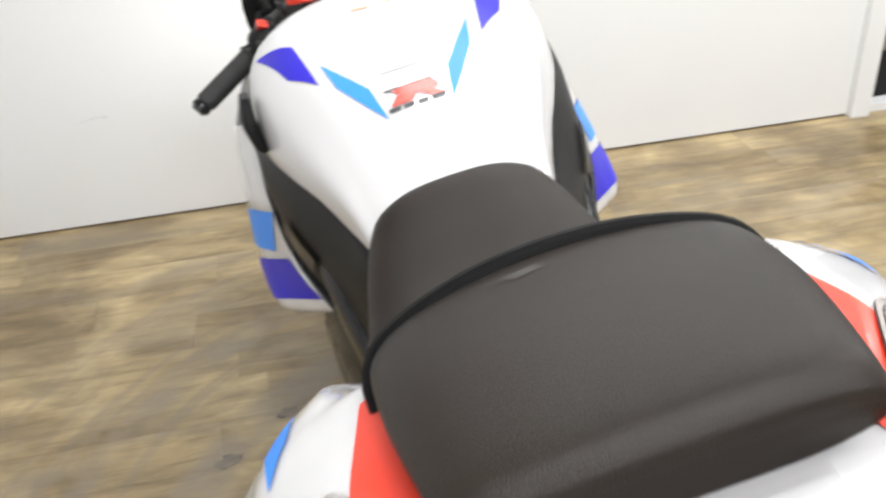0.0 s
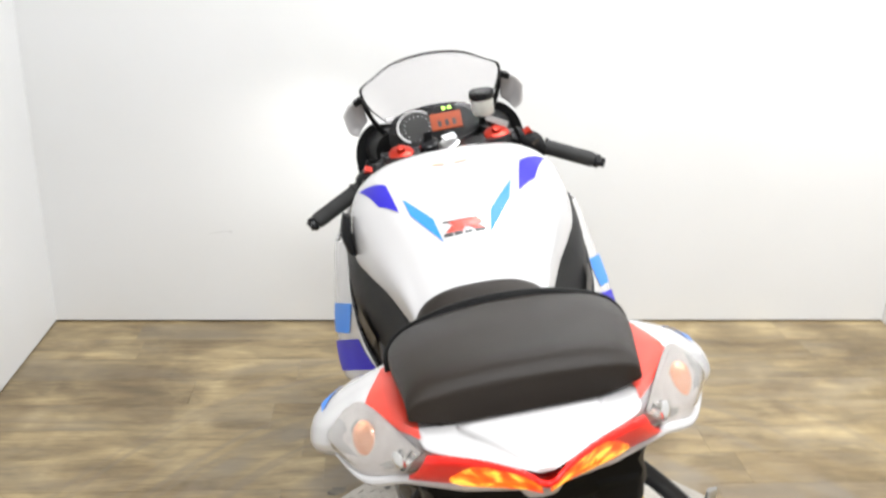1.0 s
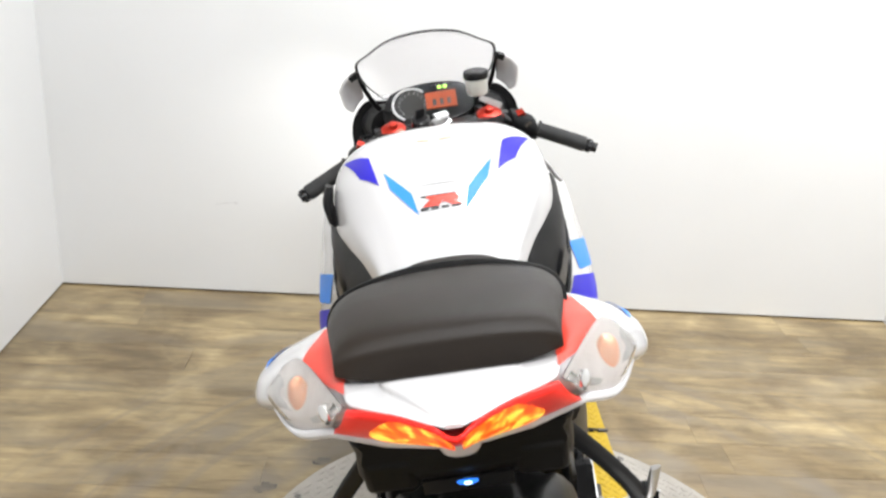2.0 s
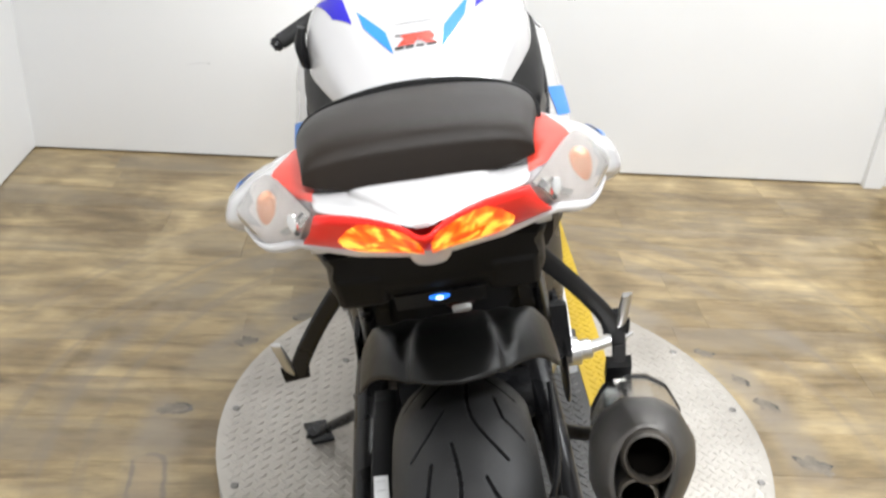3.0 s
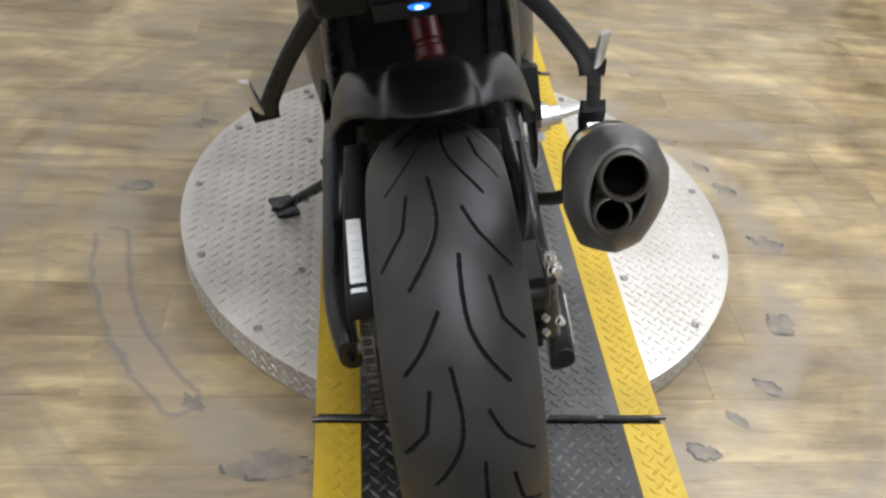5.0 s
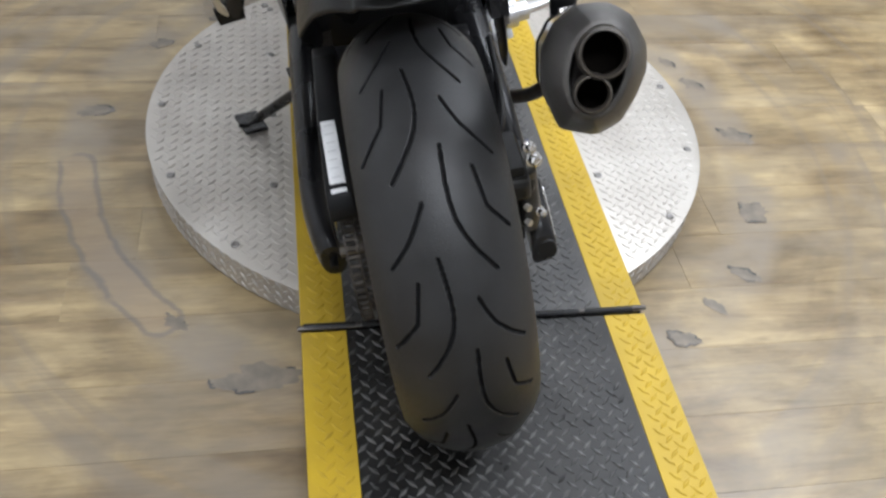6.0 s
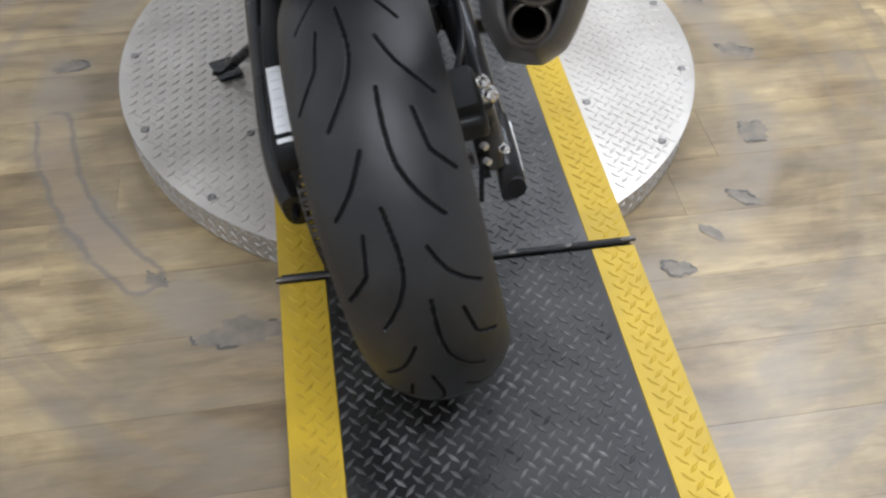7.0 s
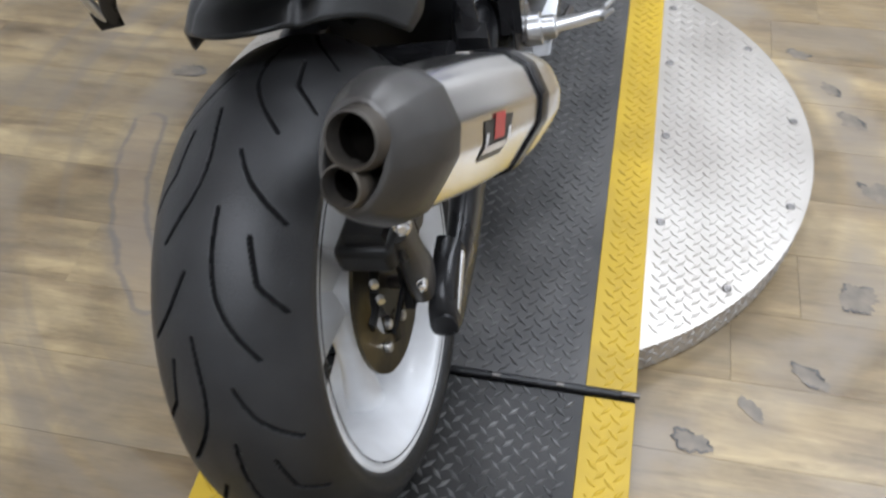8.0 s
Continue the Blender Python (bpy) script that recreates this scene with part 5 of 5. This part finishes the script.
rim_line = [(-0.108, 1.2, 1.02), (-0.14, 1.14, 1.07), (-0.148, 1.1, 1.116), (-0.118, 1.08, 1.14), (-0.07, 1.12, 1.16), (0, 1.14, 1.166), (0.07, 1.12, 1.16), (0.118, 1.08, 1.14), (0.148, 1.1, 1.118), (0.14, 1.14, 1.07), (0.108, 1.2, 1.02)]
part("screen_rim", tube(rim_line, 0.0008, 6, 90), RIMGREY, screen, "thin dark screen rim")
for s in (-1, 1):
    solid(part("fairing_shoulder", loft([[(s * x, y, z) for x, y, z in q] for q in (
        [(0.15, 1.13, 1.095), (0.178, 1.14, 1.085), (0.196, 1.15, 1.06)],
        [(0.15, 1.17, 1.06), (0.176, 1.17, 1.045), (0.19, 1.16, 1.02)],
        [(0.15, 1.19, 1.035), (0.166, 1.19, 1.02), (0.176, 1.17, 1.005)])], 14, 14, closed=False), WHITE, bike, "white fairing shoulder beside the screen"), 0.006)
    part("screen_bracket", tube([(s * 0.148, 1.12, 1.1), (s * 0.142, 1.15, 1.06), (s * 0.125, 1.19, 1.01), (s * 0.1, 1.2, 0.98)], [0.004, 0.005, 0.006, 0.008], 10, 20), PLASTIC, bike, "black screen bracket")
    part("mirror_stub", turned_box((s * 0.158, 1.125, 1.09), (0.016, 0.016, 0.012), rot(20, s * 25, s * 20)), PLASTIC, bike)
part("inner_cowl", loft([[(x * k, y, z) for x, z in ((-0.15, 0.96), (-0.11, 1.0), (0, 0.985), (0.11, 1.0), (0.15, 0.96), (0.12, 0.9), (0, 0.88), (-0.12, 0.9))] for y, k in ((1.18, 0.95), (1.24, 1.1), (1.3, 1.15))], 10, 40), PLASTIC, bike, "black inner cowl")

DM = rot(48, 0, 0)
DC = Vector((-0.012, 1.165, 1.0))


def dash_point(x, y, z=0.0):
    return DC + DM @ Vector((x, y, z))


dash = part("instrument_panel", loft([[dash_point(x * k, y * k, z) for x, y in ((-0.095, -0.03), (-0.08, 0.03), (-0.03, 0.05), (0.04, 0.052), (0.09, 0.035), (0.1, -0.02), (0.05, -0.045), (-0.05, -0.048))] for z, k in ((-0.04, 0.85), (-0.006, 1.0), (0.0, 1.0), (0.004, 0.95), (0.0042, 0.3))], 12, 48), GLOSSBLACK, bike, "black instrument panel, lit")
part("rev_counter", lathe([(0, 0), (0.0, 0.036), (0.002, 0.037), (0.002, 0)], dash_point(-0.032, 0.0, 0.004), DM @ Vector((0, 0, 1)), 40), BADGE_BLACK, dash, "black rev counter dial")
bm = bmesh.new()
arc = [dash_point(-0.034 + 0.04 * math.cos(a), 0.04 * math.sin(a), 0.009) for a in [radians(45 + 200 * i / 30) for i in range(31)]]
tube(arc, 0.003, 8, bm=bm)
part("dial_ring", bm, LABEL, dash, "pale bright dial ring")
bm = bmesh.new()
for i in range(13):
    a = radians(-30 + 255 * i / 12)
    tube([dash_point(-0.032 + 0.026 * math.cos(a), 0.026 * math.sin(a), 0.007), dash_point(-0.032 + 0.031 * math.cos(a), 0.031 * math.sin(a), 0.007)], 0.0007, 4, bm=bm)
part("dial_scale", bm, LABEL, dash)
part("display", turned_box(dash_point(0.033, 0.004, 0.006), (0.068, 0.042, 0.003), DM), LCD, dash, "orange-brown lit display")
bm = bmesh.new()
for i in range(3):
    turned_box(dash_point(0.018 + 0.016 * i, -0.002, 0.0078), (0.008, 0.016, 0.0004), DM, bm)
part("display_reading", bm, BADGE_BLACK, dash)
for i in range(2):
    part("warning_lamp", lathe([(0, 0.0045), (0.002, 0.003), (0.0025, 0)], dash_point(0.032 + 0.013 * i, 0.037, 0.006), DM @ Vector((0, 0, 1)), 12), LED, dash, "lit green-yellow warning lamp")

# steering: clamp, fork caps, bars, turned slightly to port
clamp = part("top_clamp", loft([[(x, y, z) for x, y in ((-0.135, 1.1), (-0.1, 1.055), (-0.04, 1.05), (0, 1.03), (0.04, 1.05), (0.1, 1.055), (0.135, 1.1), (0.1, 1.135), (0, 1.12), (-0.1, 1.135))] for z in (0.94, 0.944, 0.958, 0.962)], 8, 60), GLOSSBLACK, bike, "black top fork clamp")
for s in (-1, 1):
    part("fork_cap", lathe([(0, 0.026), (0.006, 0.027), (0.012, 0.026), (0.016, 0.02), (0.017, 0.01), (0.026, 0.009), (0.028, 0.0)], (s * 0.102, 1.095, 0.956), (0, -0.4, 0.91), 28), REDMETAL, clamp, "red anodised fork cap")
    part("fork_tube", tube([(s * 0.102, 1.095, 0.955), (s * 0.102, 1.405, 0.3)], [0.027, 0.027], 20), STEEL, bike)
part("stem_nut", lathe([(0, 0.022), (0.01, 0.022), (0.012, 0.016), (0.012, 0)], (0, 1.085, 0.96), (0, -0.4, 0.91), 6), ALU, clamp, "", 20)
part("ignition_lock", lathe([(0, 0.02), (0.02, 0.02), (0.024, 0.016), (0.024, 0)], (-0.045, 1.07, 0.965), (0, -0.4, 0.91), 24), GLOSSBLACK, clamp)
part("ignition_key", turned_box((-0.045, 1.06, 0.995), (0.02, 0.004, 0.024), rot(20, 0, 30)), PLASTIC, clamp, "black ignition key")
part("key_tag", turned_box((0.0, 1.075, 0.983), (0.034, 0.014, 0.003), rot(40, 0, 35)), LABEL, clamp, "white key tag")
for s, tip, root in ((-1, Vector((-0.32, 1.09, 0.852)), Vector((-0.2, 1.125, 0.905))), (1, Vector((0.326, 1.1, 0.868)), Vector((0.2, 1.135, 0.925)))):
    d = (tip - root).normalized()
    bar = part("handlebar", tube([root - d * 0.1, tip], 0.011, 16), GLOSSBLACK, bike, "black clip-on handlebar")
    part("bar_mount", loft([[root - d * 0.1 + Vector((a, b, c)) for a, b in ((-0.02, -0.024), (0.02, -0.024), (0.026, 0.02), (-0.026, 0.02))] for c in (-0.02, 0.0, 0.02)], 6, 16), GLOSSBLACK, bar)
    prof = []
    for i in range(25):
        prof.append((0.012 + 0.102 * i / 24, 0.0165 + (0.0009 if i % 2 else 0)))
    part("grip", lathe([(0.008, 0.012), (0.008, 0.02), (0.013, 0.021), (0.014, 0.0165)] + prof + [(0.118, 0.016), (0.119, 0.011)], root, d, 28), GRIP, bar, "ribbed black rubber grip", 60)
    part("bar_end", lathe([(0.119, 0.012), (0.121, 0.0155), (0.13, 0.0155), (0.132, 0.012), (0.1325, 0.006), (0.128, 0.005), (0.128, 0)], root, d, 24), GLOSSBLACK, bar, "black bar end weight with a bare screw")
    sw = part("switch_pod", loft([[root + d * q + Vector((0, b * k, c * k)) for b, c in ((-0.026, -0.012), (-0.022, 0.018), (0.0, 0.028), (0.022, 0.02), (0.026, -0.012), (0.0, -0.026))] for q, k in ((-0.05, 0.8), (-0.045, 1.0), (-0.005, 1.05), (0.006, 0.85))], 10, 24), PLASTIC, bar, "black switch pod")
    part("red_switch", turned_box(root + d * -0.028 + Vector((0, -0.012, 0.027)), (0.017, 0.016, 0.009), rot(30, -s * 25, 0)), REDMETAL, sw, "red switch")
    part("grey_switch", turned_box(root + d * -0.015 + Vector((0, -0.024, 0.008)), (0.016, 0.008, 0.01), rot(10, -s * 25, 0)), STEEL, sw)
    part("lever", tube([root + d * -0.03 + Vector((0, 0.03, 0.0)), root + d * 0.02 + Vector((0, 0.06, -0.005)), root + d * 0.12 + Vector((0, 0.05, -0.012))], [0.009, 0.007, 0.006], 10, 20), GLOSSBLACK, bar, "black hand lever")
    part("perch", loft([[root + d * q + Vector((0, 0.02 + b, c)) for b, c in ((-0.02, -0.012), (-0.02, 0.014), (0.02, 0.016), (0.024, -0.01))] for q in (-0.09, -0.07, -0.04, -0.03)], 10, 16), GLOSSBLACK, bar)
    part("cable", tube([root + d * -0.04 + Vector((0, 0.03, 0.005)), (s * 0.17, 1.19, 0.945), (s * 0.12, 1.2, 0.93), (s * 0.07, 1.16, 0.9)], 0.0045, 8, 24), PLASTIC, bar)
res = part("fluid_reservoir", lathe([(0, 0), (0, 0.02), (0.004, 0.0225), (0.036, 0.024), (0.038, 0.02)], (0.088, 1.125, 1.005), (0.02, -0.1, 1), 28), BOTTLE, bike, "milky brake fluid reservoir with a black cap")
part("reservoir_cap", lathe([(0.036, 0.026), (0.038, 0.027), (0.05, 0.027), (0.053, 0.024), (0.054, 0)], (0.088, 1.125, 1.005), (0.02, -0.1, 1), 28), GLOSSBLACK, res, "black screw cap")
part("reservoir_hose", tube([(0.088, 1.125, 1.005), (0.1, 1.13, 0.98), (0.13, 1.14, 0.95)], 0.006, 10, 14), PLASTIC, res)
part("reservoir_arm", turned_box((0.112, 1.12, 0.985), (0.05, 0.008, 0.012), rot(0, 30, 0)), ALU, res)

# ---- stand, rear sets ----
stand = part("side_stand", tube([(-0.13, 0.6, 0.3), (-0.2, 0.67, 0.22), (-0.33, 0.775, 0.088)], [0.013, 0.0125, 0.011], 14, 16), GLOSSBLACK, bike, "black side stand swung out, foot on the turntable")
part("stand_foot", turned_box((-0.345, 0.788, 0.072), (0.05, 0.075, 0.008), rot(0, 11.3, 20)), GLOSSBLACK, stand)
part("stand_tang", tube([(-0.315, 0.762, 0.103), (-0.345, 0.74, 0.1), (-0.362, 0.735, 0.108)], 0.005, 8, 10), GLOSSBLACK, stand)
part("stand_spring", tube([(-0.15, 0.6, 0.31), (-0.2, 0.65, 0.23)], 0.008, 10), STEEL, stand)
for s in (-1, 1):
    part("rear_set_plate", loft([[(s * 0.165, y0, z), (s * 0.172, y0, z), (s * 0.172, y1, z), (s * 0.165, y1, z)] for z, y0, y1 in ((0.33, 0.42, 0.46), (0.38, 0.4, 0.5), (0.44, 0.41, 0.5), (0.5, 0.44, 0.52))], 12, 20), GLOSSBLACK, bike, "black foot control plate", 50)
part("foot_peg", tube([(-0.16, 0.44, 0.385), (-0.192, 0.434, 0.382)], [0.011, 0.009], 14), GLOSSBLACK, bike, "black rider foot peg")
part("control_block", lathe([(-0.022, 0.0), (-0.022, 0.02), (-0.016, 0.024), (0.004, 0.024), (0.006, 0.017), (0.024, 0.017), (0.026, 0.014), (0.026, 0.0)], (0.192, 0.45, 0.408), (1, 0.1, 0), 24), ALU, bike, "bare aluminium foot control block", 30)
part("control_bracket", turned_box((0.176, 0.44, 0.425), (0.009, 0.034, 0.05), rot(-25, 0, 0)), STEEL, bike, "dark steel bracket", 30)
part("foot_peg", loft([[(x, y + a, z + b) for a, b in ((-h, -0.006), (h, -0.006), (h, 0.006), (-h, 0.006))] for x, y, z, h in ((0.215, 0.455, 0.408, 0.011), (0.245, 0.468, 0.405, 0.009), (0.272, 0.482, 0.403, 0.008), (0.282, 0.487, 0.403, 0.013))], 14, 16), ALU, bike, "bare metal rider foot peg", 50)
for d in (-0.01, 0.012):
    part("peg_prong", tube([(0.28, 0.487 + d, 0.404), (0.295, 0.492 + d * 1.5, 0.412)], [0.005, 0.003], 10), ALU, bike)
soften(part("heel_guard", loft([[(x - 0.014, y, z), (x + 0.014, y, z), (x + 0.014, y + 0.006, z + 0.004), (x - 0.014, y + 0.006, z + 0.004)] for x, y, z in ((0.179, 0.485, 0.339), (0.184, 0.57, 0.369), (0.187, 0.62, 0.386), (0.19, 0.68, 0.4))], 12, 12), RIMWHITE, bike, "white heel panel"), 0.002)
part("brake_pedal", tube([(0.19, 0.47, 0.38), (0.2, 0.55, 0.34), (0.21, 0.63, 0.33)], 0.006, 10, 16), STEEL, bike)
part("master_cylinder", turned_box((0.165, 0.43, 0.47), (0.03, 0.035, 0.09), rot(-15, 0, 0)), GLOSSBLACK, bike)

# caliper carrier and axle block on the starboard arm end
carrier = part("caliper_carrier", loft([[(x - 0.012, y - h, z), (x + 0.012, y - h, z), (x + 0.012, y + h, z), (x - 0.012, y + h, z)] for x, y, z, h in ((0.124, 0.06, 0.32, 0.018), (0.128, 0.055, 0.36, 0.022), (0.126, 0.052, 0.4, 0.016), (0.124, 0.05, 0.44, 0.02))], 14, 16), ENDCAP, bike, "grey cast caliper carrier", 50)
for x, y, z, r in ((0.134, 0.044, 0.452, 0.009), (0.128, 0.04, 0.478, 0.0065), (0.138, 0.032, 0.365, 0.0055)):
    part("carrier_bolt", lathe([(0, r * 1.25), (0.004, r * 1.25), (0.0042, r), (0.013, r * 0.95), (0.0145, r * 0.6), (0.0125, r * 0.5), (0.0125, 0)], (x, y, z), (0.35, -1, 0.25), 12), CHROME, carrier, "bright bolt", 25)
block = part("axle_block", loft([[(0.128, y, z0), (0.158, y, z0 + 0.006), (0.16, y, z1 - 0.008), (0.13, y, z1)] for y, z0, z1 in ((0.036, 0.258, 0.29), (0.046, 0.25, 0.31), (0.085, 0.262, 0.33), (0.13, 0.29, 0.34))], 16, 20), GLOSSBLACK, bike, "black axle block at the arm end", 40)
part("adjuster_strip", loft([[(0.161, y, z - 0.006), (0.164, y, z - 0.005), (0.164, y, z + 0.005), (0.161, y, z + 0.006)] for y, z in ((0.05, 0.285), (0.08, 0.3), (0.12, 0.318))], 8, 12), ALU, block, "bare metal adjuster strip", 50)
part("axle_nut", lathe([(0, 0.0), (0, 0.017), (0.012, 0.017), (0.014, 0.012), (0.008, 0.009), (0.008, 0)], (0.1, 0.077, 0.315), (1, 0, 0), 6), ALU, bike, "bare axle nut", 20)

# ---- stance: drawn sections stretched and shifted to fit the camera's view ----


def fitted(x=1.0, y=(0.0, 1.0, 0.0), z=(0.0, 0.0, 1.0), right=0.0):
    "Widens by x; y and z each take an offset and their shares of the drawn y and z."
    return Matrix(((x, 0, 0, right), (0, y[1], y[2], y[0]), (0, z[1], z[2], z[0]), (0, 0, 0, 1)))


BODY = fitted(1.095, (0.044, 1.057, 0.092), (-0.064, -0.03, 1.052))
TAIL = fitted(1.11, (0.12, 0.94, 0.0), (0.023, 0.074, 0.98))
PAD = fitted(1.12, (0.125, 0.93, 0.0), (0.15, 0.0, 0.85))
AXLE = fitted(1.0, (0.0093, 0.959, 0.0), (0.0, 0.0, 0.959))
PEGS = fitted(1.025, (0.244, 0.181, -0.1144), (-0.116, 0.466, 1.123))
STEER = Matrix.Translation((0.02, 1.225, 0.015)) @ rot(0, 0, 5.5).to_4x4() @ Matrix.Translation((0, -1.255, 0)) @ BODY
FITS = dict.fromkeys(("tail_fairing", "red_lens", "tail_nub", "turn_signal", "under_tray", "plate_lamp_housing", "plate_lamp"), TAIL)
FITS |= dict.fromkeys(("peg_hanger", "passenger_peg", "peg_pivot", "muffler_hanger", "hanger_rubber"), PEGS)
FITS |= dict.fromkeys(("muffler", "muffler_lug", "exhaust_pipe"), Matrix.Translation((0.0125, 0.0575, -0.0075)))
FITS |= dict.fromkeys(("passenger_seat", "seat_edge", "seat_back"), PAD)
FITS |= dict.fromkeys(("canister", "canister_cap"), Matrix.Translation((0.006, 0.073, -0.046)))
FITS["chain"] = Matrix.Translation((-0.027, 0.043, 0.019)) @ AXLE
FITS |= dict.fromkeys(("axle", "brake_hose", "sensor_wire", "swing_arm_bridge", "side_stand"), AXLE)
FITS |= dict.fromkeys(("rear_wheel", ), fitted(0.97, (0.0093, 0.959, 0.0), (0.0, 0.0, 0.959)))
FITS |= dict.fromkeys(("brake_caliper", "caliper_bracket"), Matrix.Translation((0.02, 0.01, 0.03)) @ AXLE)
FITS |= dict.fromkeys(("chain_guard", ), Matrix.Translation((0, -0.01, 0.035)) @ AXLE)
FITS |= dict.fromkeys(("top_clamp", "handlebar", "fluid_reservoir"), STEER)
# bars sheared down to starboard to fit the camera's view
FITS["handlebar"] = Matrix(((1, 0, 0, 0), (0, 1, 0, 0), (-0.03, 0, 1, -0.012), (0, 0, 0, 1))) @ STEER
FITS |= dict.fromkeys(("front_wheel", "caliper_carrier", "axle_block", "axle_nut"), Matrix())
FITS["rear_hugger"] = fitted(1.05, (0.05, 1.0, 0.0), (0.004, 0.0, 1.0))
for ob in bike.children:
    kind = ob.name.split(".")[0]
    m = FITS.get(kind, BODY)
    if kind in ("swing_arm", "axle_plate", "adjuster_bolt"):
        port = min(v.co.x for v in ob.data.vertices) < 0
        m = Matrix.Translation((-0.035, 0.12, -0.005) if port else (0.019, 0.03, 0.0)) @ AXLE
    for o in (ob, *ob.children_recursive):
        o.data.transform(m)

# ---- floor planks, last ----
floor = plain("floor", box(WEST - 0.1, SOUTH - 0.1, -0.06, EAST + 0.1, NORTH + 1.0, -0.003), SUBFLOOR, "oak-look vinyl plank floor with scuff rings", "floor")
PW, PL = 0.152, 1.22


@functools.cache
def plank_mesh(length, width):
    me = bpy.data.meshes.new("plank")
    g = 0.00015
    bm = bmesh.new()
    vs = [[bm.verts.new((x, y, z)) for x, y in ((g + k, g + k), (length - g - k, g + k), (length - g - k, width - g - k), (g + k, width - g - k))] for z, k in ((-0.004, 0.0), (-0.0006, 0.0), (0.0, 0.00025))]
    for a, b in zip(vs, vs[1:]):
        for j in range(4):
            bm.faces.new((a[j], a[(j + 1) % 4], b[(j + 1) % 4], b[j]))
    bm.faces.new(vs[-1])
    bm.to_mesh(me)
    bm.free()
    me.materials.append(PLANK)
    return me


rng = random.Random(4)
y = NORTH + 6 * PW
while y > SOUTH - PW:
    west = WEST if y < NORTH else 1.68
    x = WEST - rng.uniform(0.05, 1.1)
    while x < EAST:
        a, b = max(x, west), min(x + PL, EAST)
        low, high = max(y, SOUTH), min(y + PW, NORTH + 0.9)
        if b - a > 0.02 and high - low > 0.01:
            ob = new("plank", plank_mesh(round(b - a, 3), round(high - low, 3)))
            ob.parent = floor
            ob.location = (a, low, 0)
        x += PL
    y -= PW

# torn and scuffed spots in the vinyl, worn by the turntable's feet


def ribbon(pts, width, z, torn=0.0, seed=0.0):
    """A flat uneven line along the closed outline pts, with gaps where the vinyl is not torn."""
    n = len(pts)
    bm = bmesh.new()
    last = None
    for i in range(n + 1):
        p = pts[i % n]
        d = (pts[(i + 1) % n] - pts[i % n - 1]).normalized()
        k = 0.5 + noise.noise(Vector((p.x * 30 + seed, p.y * 30, seed)))
        if torn and k < torn:
            last = None
            continue
        side = Vector((-d.y, d.x, 0)) * width * max(0.15, k) / 2
        pair = (bm.verts.new(p - side + Vector((0, 0, z))), bm.verts.new(p + side + Vector((0, 0, z))))
        if last:
            bm.faces.new((last[0], last[1], pair[1], pair[0]))
        last = pair
    return bm


def floor_scar(x, y, length, width, turn, label, grain=0.5):
    """A torn spot: a broken ragged dark edge round a scuffed grey patch."""
    scar = thing("floor_stain", label, "stain", pose(x, y, 0, 0, 0, turn), group="torn spots in the floor", kind="stuff")
    pts = []
    for i in range(64):
        a = 2 * math.pi * i / 64
        k = 1 + grain * noise.noise(Vector((math.cos(a) * 1.7 + x * 9, math.sin(a) * 1.7 + y * 9, 3.0)))
        k += 0.3 * noise.noise(Vector((math.cos(a) * 5 + x * 5, math.sin(a) * 5, 7.0)))
        pts.append(Vector((length / 2 * k * math.cos(a), width / 2 * k * math.sin(a), 0)))
    part("torn_edge", ribbon(pts, 0.0055, 0.0016, 0.52, x * 7 + y), SCAR, scar)
    bm = bmesh.new()
    bm.faces.new([bm.verts.new(p + Vector((0, 0, 0.0009))) for p in pts])
    part("scuffed_patch", bm, SCUFF, scar)
    return scar


for x, y, l, w, t in ((-0.753, 0.759, 0.075, 0.04, 10), (0.767, 0.61, 0.085, 0.05, -30), (0.699, 0.332, 0.07, 0.065, 60), (0.603, 0.146, 0.07, 0.03, -30), (0.507, 0.065, 0.06, 0.025, -50), (0.414, -0.012, 0.06, 0.035, -20), (-0.39, -0.04, 0.155, 0.055, 4), (-0.54, 0.1, 0.05, 0.028, -40), (-0.63, 1.04, 0.06, 0.035, 10), (-0.49, 1.168, 0.055, 0.03, 20), (0.634, 1.049, 0.05, 0.03, -20), (0.696, 0.931, 0.05, 0.03, -40), (0.731, 0.828, 0.065, 0.04, -35)):
    floor_scar(x, y, l, w, t, "torn scuffed spot in the vinyl floor")
smudge = thing("wall_stain", "faint grey smudge on the white wall board", "stain", pose(-0.96, NORTH - 0.001, 0.36, 90, 0, 0))
part("smear", ribbon([Vector((0.042 * math.cos(a), 0.004 * math.sin(a) + 0.006 * math.cos(a), 0)) for a in [2 * math.pi * i / 24 for i in range(24)]], 0.006, 0.0, 0.3, 2.0), mat("wall_smudge", (0.62, 0.62, 0.62), 0.6, 0, (0.7, 0.7, 0.7), 60), smudge)
